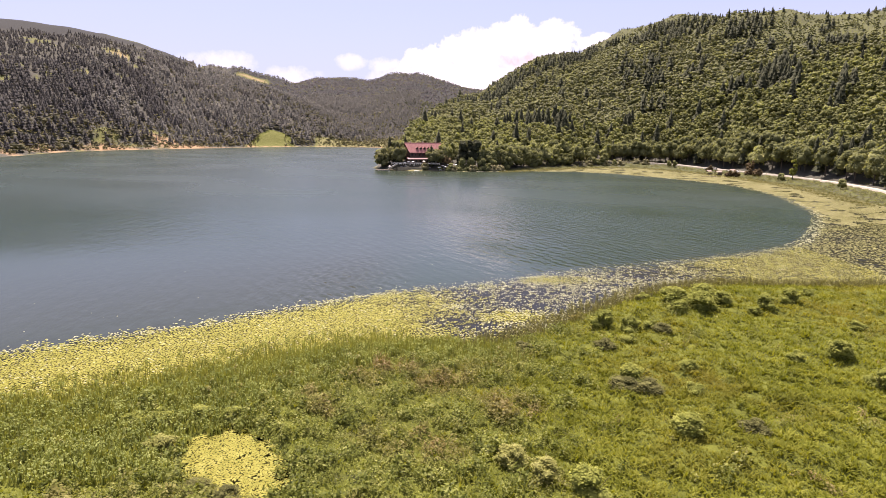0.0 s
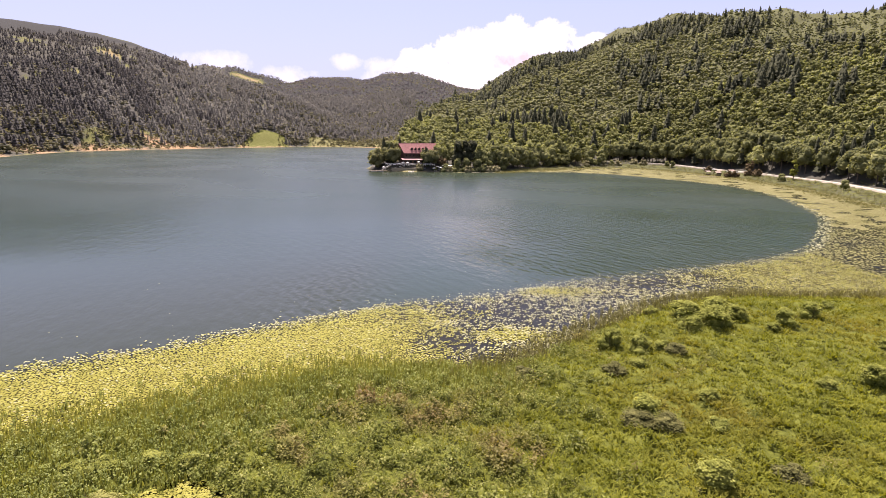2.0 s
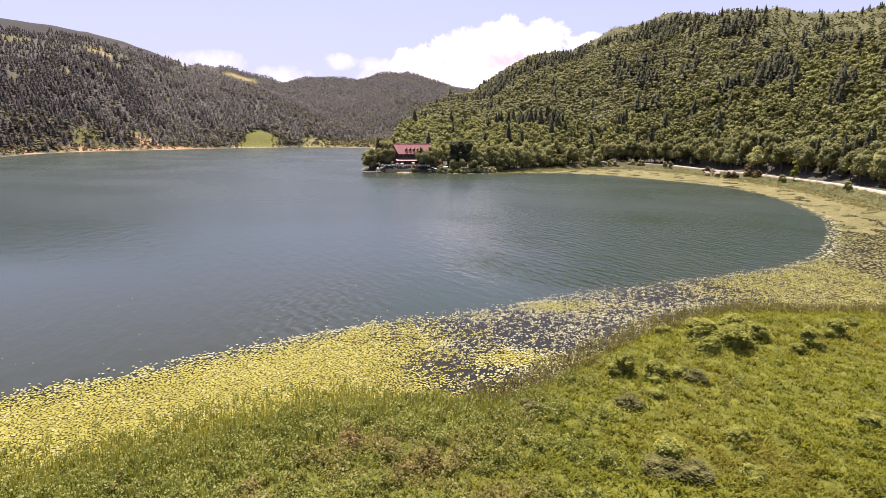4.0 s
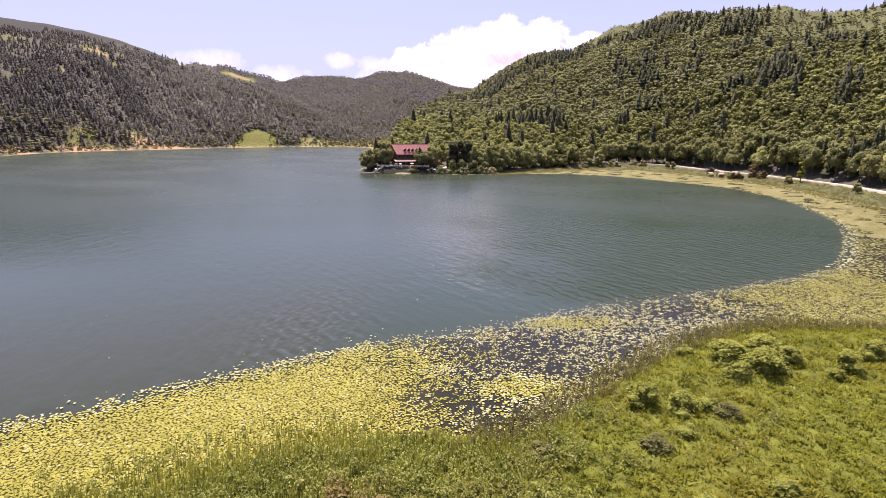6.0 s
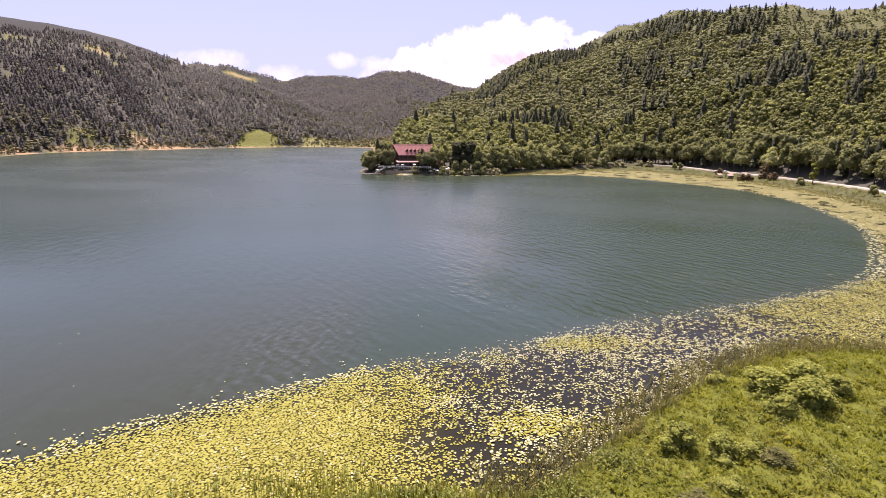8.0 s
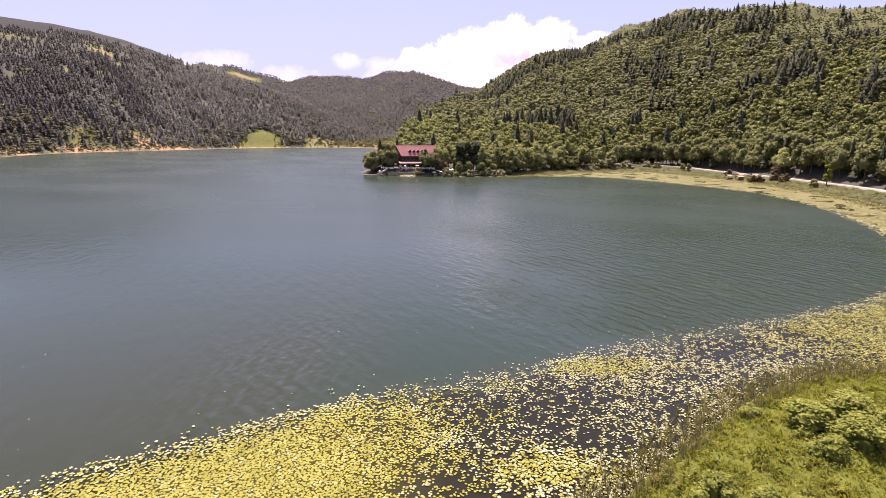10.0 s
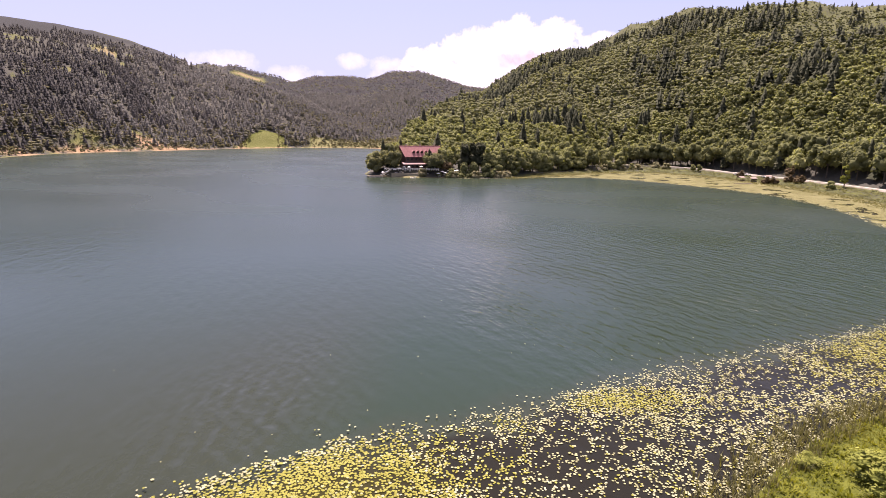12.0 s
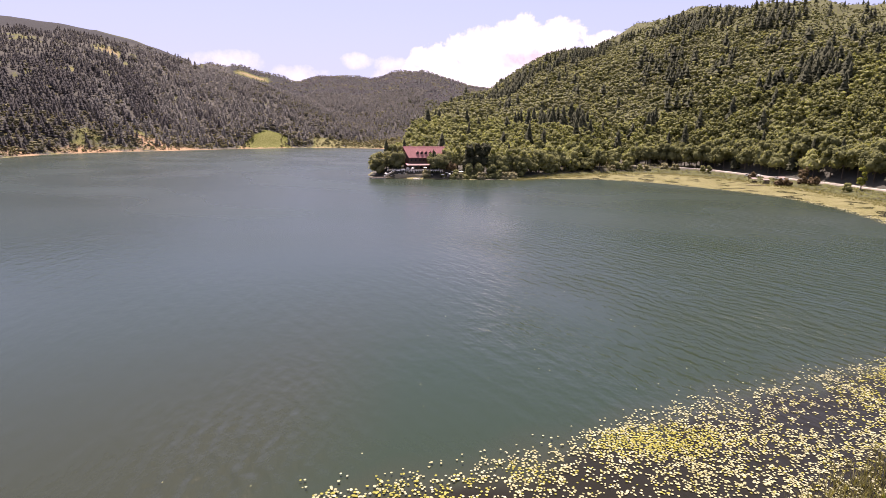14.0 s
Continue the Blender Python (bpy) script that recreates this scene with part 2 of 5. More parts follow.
    h = maths(nodes, links, "ADD", h, maths(nodes, links, "MULTIPLY", strands.outputs["Fac"], maths(nodes, links, "MULTIPLY", eddy.outputs["Fac"], 0.42)))
    bp = nodes.new("ShaderNodeBump")
    bp.inputs["Distance"].default_value = 1.25
    links.new(maths(nodes, links, "ADD", 0.02, maths(nodes, links, "MULTIPLY", gust.outputs["Fac"], 0.72)), bp.inputs["Strength"])
    links.new(h, bp.inputs["Height"])
    links.new(bp.outputs[0], shader.inputs["Normal"])
    return m


GROUND, WATER = ground_material(), water_material()
BEECH = foliage("beech_leaves", (0.129, 0.139, 0.0642), (0.28, 0.285, 0.125), (0.475, 0.459, 0.214), 0.5, 0.03, patch_tint=(0.13, 0.125, 0.058), each=0.13, tint_share=0.4, shine=(0.93, 0.97, 0.45), own=0.15)
# Upper-slope copy of BEECH, paler and greyer: haze put into the colour
BEECH_HAZY = foliage("hazy_beech_leaves", (0.178, 0.182, 0.11), (0.267, 0.268, 0.158), (0.366, 0.363, 0.221), 0.55, 0.03, patch_tint=(0.165, 0.155, 0.085), each=0.13, tint_share=0.4, shine=(0.95, 0.97, 0.52), own=0.15)
DARK_LEAF = foliage("shore_tree_leaves", (0.0888, 0.1, 0.0459), (0.185, 0.194, 0.0828), (0.328, 0.325, 0.147), 0.48, 0.06, each=0.25, shine=(1.0, 0.95, 0.5), own=0.15)
FIR = foliage("fir_needles", (0.034, 0.039, 0.022), (0.055, 0.06, 0.034), (0.088, 0.092, 0.053), 0.35, 0.05, each=0.2, shine=(1.0, 0.95, 0.5))
# Conifers across the lake, paled and greyed in their colour to stand for haze
HAZY_PINE = foliage("hazy_conifer_needles", (0.144, 0.141, 0.137), (0.187, 0.183, 0.174), (0.25, 0.238, 0.221), 0.55, 0.02, each=0.06, shine=(1.0, 0.96, 0.8), own=0.15)
# Darker tone for the conifers towards the left of that hill
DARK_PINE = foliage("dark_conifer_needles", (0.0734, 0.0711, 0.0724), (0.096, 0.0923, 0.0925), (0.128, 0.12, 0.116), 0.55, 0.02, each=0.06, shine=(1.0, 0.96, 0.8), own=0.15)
# Ridge crowns tinted grey-purple: distance haze mixed into the leaf colour
HAZY_RIDGE = foliage("hazy_ridge_crowns", (0.124, 0.117, 0.129), (0.156, 0.146, 0.16), (0.194, 0.182, 0.195), 0.55, 0.01, each=0.05, shine=(1.0, 0.96, 0.8), own=0.15)
# Far broadleaves: dull green, paled further in the colour for haze
HAZY_LEAF = foliage("hazy_green_leaves", (0.157, 0.154, 0.11), (0.221, 0.216, 0.149), (0.297, 0.286, 0.196), 0.57, 0.03, each=0.1, shine=(1.0, 0.96, 0.75), own=0.15)
SCRUB = foliage("pale_scrub_leaves", (0.138, 0.127, 0.0644), (0.23, 0.212, 0.115), (0.356, 0.322, 0.192), 0.3, 0.05, each=0.2, own=0.15)
OLIVE = foliage("dark_olive_leaves", (0.0959, 0.102, 0.0549), (0.188, 0.191, 0.0914), (0.34, 0.323, 0.16), 0.48, 0.06, each=0.25, shine=(1.0, 0.95, 0.5), own=0.15)
SHRUB = foliage("shrub_leaves", (0.108, 0.125, 0.0273), (0.229, 0.247, 0.0546), (0.376, 0.383, 0.109), 0.42, 0.3, each=1.2)
YELLOW = foliage("yellow_shrub_leaves", (0.14, 0.145, 0.04), (0.24, 0.24, 0.07), (0.35, 0.335, 0.13), 0.35, 0.3, each=1.2)
BROWN = foliage("half_dry_leaves", (0.0575, 0.0586, 0.0198), (0.115, 0.114, 0.0385), (0.213, 0.201, 0.0715), 0.3, 0.3, each=1.2)
RUSSET = foliage("russet_leaves", (0.06, 0.042, 0.022), (0.115, 0.083, 0.043), (0.2, 0.155, 0.09), 0.3, 0.3, each=1.0)
HERB = foliage("marsh_herb_leaves", (0.0489, 0.0655, 0.0123), (0.158, 0.18, 0.0354), (0.353, 0.357, 0.123), 0.4, 0.25, gloss=0.5, patch_tint=(0.23, 0.15, 0.075), each=0.9, tint_share=0.8)
EMERGENT = foliage("standing_leaves", (0.0927, 0.115, 0.0334), (0.219, 0.253, 0.0703), (0.399, 0.428, 0.153), 0.3, 0.2, gloss=0.5, each=0.7)
GRASS = foliage("meadow_grass_blades", (0.0912, 0.106, 0.0144), (0.182, 0.198, 0.025), (0.307, 0.309, 0.0595), 0.48, 0.12, patch_tint=(0.2, 0.16, 0.038), each=0.35)
REED = foliage("reed_blades", (0.112, 0.126, 0.0386), (0.218, 0.229, 0.0743), (0.356, 0.357, 0.131), 0.45, 0.2)
SEDGE = foliage("dry_sedge_blades", (0.0715, 0.0715, 0.0303), (0.139, 0.133, 0.0572), (0.246, 0.23, 0.122), 0.4, 0.2)
LILY = foliage("lily_pad_skin", (0.162, 0.157, 0.0241), (0.24, 0.23, 0.0422), (0.321, 0.31, 0.085), 0.15, 0.15, gloss=0.65, each=0.8)
# Paler pads; the lightest tone also holds the sky's glint in its colour
PALE_LILY = foliage("pale_lily_pad_skin", (0.222, 0.216, 0.0984), (0.315, 0.309, 0.171), (0.436, 0.433, 0.295), 0.1, 0.15, gloss=0.4, each=0.8)
BAY_LILY = foliage("dull_lily_pad_skin", (0.11, 0.105, 0.0316), (0.171, 0.164, 0.0539), (0.251, 0.243, 0.093), 0.1, 0.06, gloss=0.5, each=0.4)
BARK = plain("bark", (0.045, 0.034, 0.025), (0.1, 0.08, 0.058), 0.95, 4.0)
CONCRETE = plain("road_surface", (0.27, 0.24, 0.195), (0.36, 0.325, 0.27), 0.9, 0.8)
# ---------------------------------------------------------------- the lie of the land
def curve_through(points, n=6, closed=True):
    """A smooth line through the points, as an array of x, y."""
    p = np.array(points, float)
    out = []
    for i in range(len(p) if closed else len(p) - 1):
        a, b, c, d = (p[(i + k) % len(p)] if closed else p[min(max(i + k, 0), len(p) - 1)] for k in (-1, 0, 1, 2))
        for s in np.arange(n) / n:
            out.append(0.5 * (2 * b + (c - a) * s + (2 * a - 5 * b + 4 * c - d) * s**2 + (3 * b - a - 3 * c + d) * s**3))
    if not closed:
        out.append(p[-1])
    return np.array(out)


# the bank all round the lake, and the edge of the open water where lilies grow before the bank
FAR_SHORE = [(28, 404), (8, 402), (-10, 403), (-30, 403), (-44, 408), (-51, 419), (-54, 440), (-55, 470), (-58, 520), (-66, 600), (-77, 700),
             (-89, 820), (-98, 920), (-108, 975), (-150, 990), (-219, 976), (-262, 940), (-305, 887), (-340, 820), (-368, 761), (-404, 694),
             (-415, 640), (-410, 578), (-394, 502), (-420, 420), (-450, 300), (-430, 150), (-330, 60), (-200, 25), (-110, 28)]
BANK = [(-60, 44), (-43, 50), (-34, 54), (-24, 60.5), (-13, 67), (-2, 70), (8, 69.5), (14, 74.5), (23.4, 83.5), (37, 94.5), (46, 99.5), (53, 101),
        (66, 101), (83, 102), (105, 108), (130, 125), (155, 160), (172, 205), (186, 255), (196, 300), (200, 345), (196, 400), (186, 440),
        (165, 475), (135, 478), (105, 462), (80, 440), (62, 425), (46, 412)]
LILY_EDGE = [(-54, 65.5), (-44, 71.3), (-35, 76.2), (-30, 80), (-23.7, 84), (-17, 88.8), (-9, 94), (0, 97.4), (12, 103), (27, 111.2), (43.5, 118.2),
             (62, 126), (78, 134), (95, 147), (110, 166), (125, 187), (137, 208), (148, 238), (157, 268), (161, 300), (160, 326), (151, 350),
             (139, 373), (127, 393), (110, 407), (93, 415), (70, 415), (50, 411)]
LAKE, OPEN = curve_through(BANK + FAR_SHORE), curve_through(LILY_EDGE + FAR_SHORE)
ROAD_LINE = curve_through([(148, 524), (158, 519), (170, 511), (190, 486), (204, 447), (213, 410), (218, 372), (220, 340), (216, 300), (206, 258), (190, 212), (178, 165)], 8, False)


def inland(ring, x, y):
    """Metres from a closed line, above zero outside it and below zero inside it."""
    best, odd = np.full(x.shape, 1e12), np.zeros(x.shape, bool)
    for a, b in zip(ring, np.roll(ring, -1, 0)):
        e = b - a
        s = np.clip(((x - a[0]) * e[0] + (y - a[1]) * e[1]) / (e @ e + 1e-9), 0, 1)
        best = np.minimum(best, (x - a[0] - s * e[0]) ** 2 + (y - a[1] - s * e[1]) ** 2)
        if a[1] != b[1]:
            odd ^= ((a[1] > y) != (b[1] > y)) & (x < e[0] * (y - a[1]) / e[1] + a[0])
    return np.sqrt(best) * np.where(odd, -1, 1)


def from_line(line, x, y):
    best = np.full(x.shape, 1e12)
    for a, b in zip(line[:-1], line[1:]):
        e = b - a
        s = np.clip(((x - a[0]) * e[0] + (y - a[1]) * e[1]) / (e @ e), 0, 1)
        best = np.minimum(best, (x - a[0] - s * e[0]) ** 2 + (y - a[1] - s * e[1]) ** 2)
    return np.sqrt(best)


def waves(x, y, size, seed=0):
    """Smooth unevenness between about -1 and 1, of bumps of that size."""
    r = np.random.RandomState(seed)
    out = np.zeros(np.shape(x))
    for k in range(7):
        a, p, s = r.uniform(0, 6.283), r.uniform(0, 6.283), r.uniform(0.6, 1.7)
        out = out + np.sin((x * np.cos(a) + y * np.sin(a)) * 6.283 / size * s + p + 1.3 * np.sin((x * np.sin(a) - y * np.cos(a)) * 4.1 / size + k)) / 7 ** 0.5 * 0.75
    return out


def step(a, b, v):
    s = np.clip((v - a) / (b - a), 0, 1)
    return s * s * (3 - 2 * s)


# Each hill: bearing from +y (degrees), distance of its foot, distance of its crest, height of the crest
RIGHT_HILL = [(-8, 440, 470, 0), (-6.2, 438, 490, 11), (-4.9, 436, 540, 17), (-3.7, 436, 620, 26), (-2.4, 437, 720, 37), (-1.2, 438, 830, 51), (0.2, 440, 960, 68), (1.8, 441, 1130, 88), (3.4, 442, 1300, 103), (5.0, 446, 1400, 132), (7.2, 452, 1400, 164), (9.3, 458, 1380, 191), (11.4, 475, 1330, 192), (12.6, 520, 1300, 193), (14, 560, 1260, 205), (16.4, 568, 1200, 218), (18.8, 560, 1130, 219), (21.2, 546, 1080, 217), (24, 505, 1040, 211), (26.6, 478, 1010, 203), (29.9, 440, 980, 193), (33, 405, 950, 174), (36.2, 378, 930, 179), (42, 335, 900, 175), (60, 290, 850, 140), (95, 300, 850, 90), (120, 400, 900, 0)]
LEFT_HILL = [(-85, 560, 1200, 0), (-60, 560, 1400, 170), (-45, 600, 1500, 228), (-37, 668, 1500, 233), (-34.8, 720, 1500, 236), (-32.5, 765, 1500, 236), (-30.2, 810, 1500, 227), (-27.8, 845, 1490, 206), (-25.2, 875, 1460, 180), (-23.4, 895, 1440, 163), (-22, 910, 1400, 149), (-18, 955, 1320, 114), (-14, 1005, 1250, 76), (-10, 1030, 1200, 38), (-6, 1030, 1150, 8), (-3, 1030, 1150, 0)]
MEADOW_HILL = [(-30, 1400, 1900, 90), (-26, 1400, 1900, 150), (-22.2, 1400, 1900, 200), (-20.6, 1400, 1900, 194), (-19.1, 1400, 1900, 191), (-17.6, 1400, 1900, 173), (-15.6, 1400, 1900, 159), (-14, 1400, 1900, 135), (-10, 1400, 1900, 103), (-5, 1400, 1900, 0)]
FAR_HILL = [(-20, 1060, 2100, 90), (-16, 1060, 2100, 150), (-14, 1060, 2100, 170), (-12.5, 1060, 2100, 192), (-10.3, 1060, 2100, 191), (-7.6, 1060, 2100, 191), (-5.4, 1060, 2100, 222), (-2.7, 1060, 2100, 231), (-1, 1060, 2100, 207), (0.6, 1060, 2100, 190), (3.4, 1060, 2100, 165), (8, 1060, 2100, 130), (20, 1100, 2100, 60), (40, 1200, 2200, 0)]
BACK_HILL = [(100, 500, 1400, 0), (125, 450, 1300, 120), (180, 420, 1400, 160), (235, 450, 1300, 130), (275, 520, 1300, 150), (290, 560, 1300, 0)]


def hill(rows, az, r, bend=1.22):
    a, foot, crest, top = np.array(rows).T
    f, c, t = np.interp(az, a, foot), np.interp(az, a, crest), np.interp(az, a, top, left=0, right=0)
    u = np.maximum((r - f) / (c - f), 0)
    up = 1 - (1 - np.minimum(u, 1)) ** bend
    return np.maximum(t * np.where(u > 1, 1 - 0.3 * np.minimum(u - 1, 1.5), up), 0), u


def land(x, y):
    """Height of the ground, metres inland, height of the hills alone."""
    x, y = np.asarray(x, float), np.asarray(y, float)
    d, r = inland(LAKE, x, y), np.hypot(x, y)
    az = np.degrees(np.arctan2(x, y))
    hills = np.zeros(x.shape)
    for rows in (RIGHT_HILL, LEFT_HILL, MEADOW_HILL, FAR_HILL):
        h = hill(rows, az, r)[0]
        hills = np.maximum(hills, h) + 0.12 * np.minimum(hills, h)
    hills = np.maximum(hills, hill(BACK_HILL, az % 360, r)[0])
    hills *= 1 + 0.035 * waves(x, y, 260, 3) * step(5, 60, hills)
    hills += (3.0 * waves(x, y, 150, 4) + 2.5 * waves(x, y, 60, 7)) * step(10, 60, hills) * step(1500, 900, r)
    hills *= step(4, 40, d)
    shore = 0.12 + 0.45 * (1 - np.exp(-np.maximum(d, 0) / 5)) + np.clip((d - 3) * 0.14, 0, 2.9) * step(140, 240, y)
    shore = shore + 0.32 * waves(x, y, 9, 5) * step(0, 6, d) + 0.2 * waves(x, y, 3.1, 6) * step(0, 6, d)
    bed = -np.clip(-d * 0.12, 0, 3)
    z = np.where(d > 0, shore, bed)
    # the floating mat of the bay
    mat = (inland(OPEN, x, y) > 0) & (d < 0)
    z = np.where(mat, np.maximum(z, (0.03 + 0.05 * waves(x, y, 7, 8) + 0.06 * waves(x, y, 19, 9)) * step(120, 200, y) - 0.12 * step(215, 130, y)), z)
    # the little pool among the herbs
    pool = np.hypot((x + 17.4 + 0.45 * (y - 42.4)) / 4.2, (y - 41.6) / 5)
    z = np.where(pool < 1.5, z - 0.95 * step(1.4, 0.95, pool), z)
    # the made terrace of the house
    u = np.hypot((x + 20) / 27, (y - 424) / 19)
    z = np.where(d > 0, np.maximum(z, 4.6 * step(1.12, 0.82, u)), z)
    return z + hills, d, hills


def ground_sheet():
    az = np.concatenate([np.arange(-47, 47, 0.5), np.arange(47, 313, 3.5)])
    radii = [0.0]
    while radii[-1] < 4700:
        radii.append(radii[-1] + max(1.2, radii[-1] * (0.011 if radii[-1] < 1200 else 0.03)))
    rr = np.array(radii[1:])
    a, r = np.meshgrid(np.radians(az), rr, indexing="ij")
    x, y = (r * np.sin(a)).ravel(), (r * np.cos(a)).ravel()
    z, d, hills = land(x, y)
    az_deg = np.degrees(np.arctan2(x, y))
    n, k = a.shape
    verts = np.vstack([np.stack([x, y, z], 1), [[0, 0, 0.6]]])
    i, j = np.meshgrid(np.arange(n), np.arange(k - 1), indexing="ij")
    i2 = (i + 1) % n
    quads = np.stack([i * k + j, i * k + j + 1, i2 * k + j + 1, i2 * k + j], -1).reshape(-1, 4)
    fan = np.stack([np.full(n, n * k), np.arange(n) * k, ((np.arange(n) + 1) % n) * k], 1)
    mesh = bpy.data.meshes.new("ground")
    mesh.from_pydata(verts.tolist(), [], quads.tolist() + fan.tolist())
    for poly in mesh.polygons:
        poly.use_smooth = True
    sandy = step(34, 10, d) * step(480, 560, y) * (x < -150) * step(900, 800, y) * (0.65 + 0.5 * waves(x, y, 120, 12))
    sandy = np.maximum(sandy, step(5, 1.5, d) * step(700, 760, y) * (x < 0) * (0.5 + 0.3 * waves(x, y, 60, 14)))
    sandy = np.maximum(sandy, step(5, 1.5, d) * (np.abs(x + 27) < 12) * (np.abs(y - 405) < 8) * 0.35)
    sandy = np.maximum(sandy, np.exp(-(((x + 372) / 55) ** 2 + ((y - 790) / 26) ** 2) * 1.5))
    sandy = np.maximum(sandy, 0.55 * step(40, 14, d) * (x < -290) * (y > 520) * step(0.0, 0.7, waves(x, y, 70, 13)))
    green = meadowness(x, y, d, hills, az_deg) * (1 - 0.3 * step(13, 1, x - 0.25 * (y - 45)) * (y < 120) * (d > 0))
    straw = np.maximum(step(1.5, -1, d) * step(100, 130, y), green * np.where((np.hypot(x, y) > 1060) | (x < -320) | (az_deg > -14), 0.7, 0.42) * ((np.hypot(x, y) > 920) | (x < -320)))
    green = np.maximum(green, 0.5 * (az_deg > 1) * step(4, 12, hills) * (np.hypot(x, y) < 1450))
    # the same darkened heath lies under the far ridge woods and on the crown
    shaded_heath = np.maximum(step(1150, 1500, np.hypot(x, y)) * (az_deg > -20) * (az_deg < 30), bare_top(x, y, az_deg, np.hypot(x, y)))
    sandy = np.maximum(sandy, 0.56 * green * (np.hypot(x, y) > 1060) * (az_deg < 0))
    sandy = np.maximum(sandy, 0.6 * green * (((x < -310) & (d < 22)) | ((d < 9) & (x < -60))) * (y > 500))
    cover = np.stack([sandy, green, straw, shaded_heath], 1).clip(0, 1)
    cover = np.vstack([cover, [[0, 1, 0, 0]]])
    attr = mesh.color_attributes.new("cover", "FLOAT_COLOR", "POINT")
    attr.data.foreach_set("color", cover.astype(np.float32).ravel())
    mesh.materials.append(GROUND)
    return tagged(new("ground", mesh), "green lakeside meadow rising to wooded hills", "ground", kind="structure")


def bare_top(x, y, az, r):
    """The treeless crown of the hill across the lake."""
    u = hill(LEFT_HILL, az, r)[1]
    return step(-0.03, 0.03, u - 0.73 - 0.017 * np.maximum(az + 36, 0) + 0.03 * waves(x, y, 120, 25)) * (az < -22) * (az > -60)


def meadowness(x, y, d, hills, az):
    """Where turf lies open: 1 in meadows and clearings, 0 in the woods."""
    low = np.where(x < -250, step(9, 4, d), 1.0) * step(6, 2, hills) * np.where(y > 150, 0.5 * step(26, 18, d), 1.0) * np.where(y > 380, (step(-4, 6, x - 40) * 0.8 + 0.2) * np.where(x < 150, step(14, 7, d), 1.0), 1.0)
    r = np.hypot(x, y)
    knoll = step(-4, 4, np.minimum(962 + 38.5 * (az + 18.87), 1039 - 6.6 * (az + 16.87)) - r + 3 * waves(x, y, 14, 27)) * step(-14.8, -15.1, az) * (r > 930) * (az > -19.5)
    strand = step(16, 5, d) * (y > 900) * step(-17.3, -16.3, az) * (x < -40) * (0.4 + 0.5 * waves(x, y, 45, 15))
    strand = np.maximum(strand, 0.85 * step(58, 46, d) * (y > 900) * step(-13.2, -12.6, az) * (az < -4.5))
    high = np.exp(-(((az + 18.4) / 3.6) ** 2 + ((r - 1778 - 14 * (az + 18.4)) / 26) ** 2) ** 2)
    spur = np.exp(-(((az + 28.5) / 2.1) ** 2 + ((r - 1252) / 60) ** 2) ** 2) * 1.5 * step(-0.6, 0.3, waves(x, y, 60, 22) + 0.5 * waves(x, y, 24, 23))
    spur = np.maximum(spur, 0.9 * step(1440, 1475, r + 4 * (az + 24)) * (az > -30) * (az < -22))
    for a0, r0, wide, deep in ((-34.3, 992, 0.45, 16), (-35.2, 956, 0.3, 12), (-37.1, 915, 0.5, 18), (-31.7, 1083, 0.4, 20), (-33.2, 1010, 0.3, 10), (-24.2, 1100, 0.35, 22), (-29.2, 1120, 0.35, 24)):
        spur = np.maximum(spur, 1.3 * np.exp(-(((az - a0) / wide) ** 2 + ((r - r0) / deep) ** 2) ** 2))
    bank = step(42, 16, d - 50 * np.exp(-((az + 28.6) / 2.7) ** 2) + 20 * step(-31.2, -32.5, az)) * (x < -335) * (y > 520) * step(-0.5, 0.7, waves(x, y, 110, 13) + 0.6 * waves(x, y, 22, 26))
    patch = step(0.75, 1.15, waves(x, y, 170, 21) + 0.5 * waves(x, y, 35, 24)) * step(20, 60, hills) * (az < -16) * 0.8
    top = np.exp(-(((az - 15.3) / 1.6) ** 2 + ((r - 1190) / 75) ** 2) ** 2)
    ridge = np.exp(-(((az - 21) / 4.5) ** 2 + ((r - 1085) / 40) ** 2) ** 2)
    return np.maximum.reduce([low, knoll, high, spur * 0.6, patch * 0.7, top * 0.45, ridge * 0.5, bank * 0.75, strand])


ground = ground_sheet()

# the lake: one sheet out to beyond its banks
wx, wy = np.meshgrid(np.arange(-520, 246, 6.0), np.arange(-20, 1012, 6.0))
wn_y, wn_x = wx.shape
corner = (np.arange(wn_y - 1)[:, None] * wn_x + np.arange(wn_x - 1)[None]).ravel()
water_mesh = bpy.data.meshes.new("water")
water_mesh.from_pydata(np.stack([wx.ravel(), wy.ravel(), 0 * wx.ravel()], 1).tolist(), [], np.stack([corner, corner + 1, corner + 1 + wn_x, corner + wn_x], 1).tolist())
depth = inland(OPEN, wx.ravel(), wy.ravel())
shallow = np.maximum(step(-3, 4, depth), 0.75 * step(-70, -8, depth) * step(0, -20, wx.ravel()) * step(220, 140, wy.ravel()))
water_mesh.attributes.new("shallow", "FLOAT", "POINT").data.foreach_set("value", shallow.astype(np.float32))
px, py = wx.ravel(), wy.ravel()
wind = np.zeros(len(px))
for cx, cy, rx, ry, k in ((70, 150, 52, 45, 1.0), (36, 122, 20, 16, 0.7), (14, 134, 13, 15, 0.5), (-18, 97, 9, 20, 0.6), (110, 230, 40, 60, 0.6), (30, 190, 30, 26, 0.45)):
    wind = np.maximum(wind, k * np.exp(-((px - cx) / rx) ** 2 - ((py - cy) / ry) ** 2))
wind = wind * (0.75 + 0.45 * waves(px, py, 34, 17)) + 0.05 * (1 + waves(px, py, 120, 18))
water_mesh.attributes.new("bed", "FLOAT", "POINT").data.foreach_set("value", (step(3, -14, px + 0.15 * (py - 85)) * step(2, 8, depth) * (py < 110)).astype(np.float32))
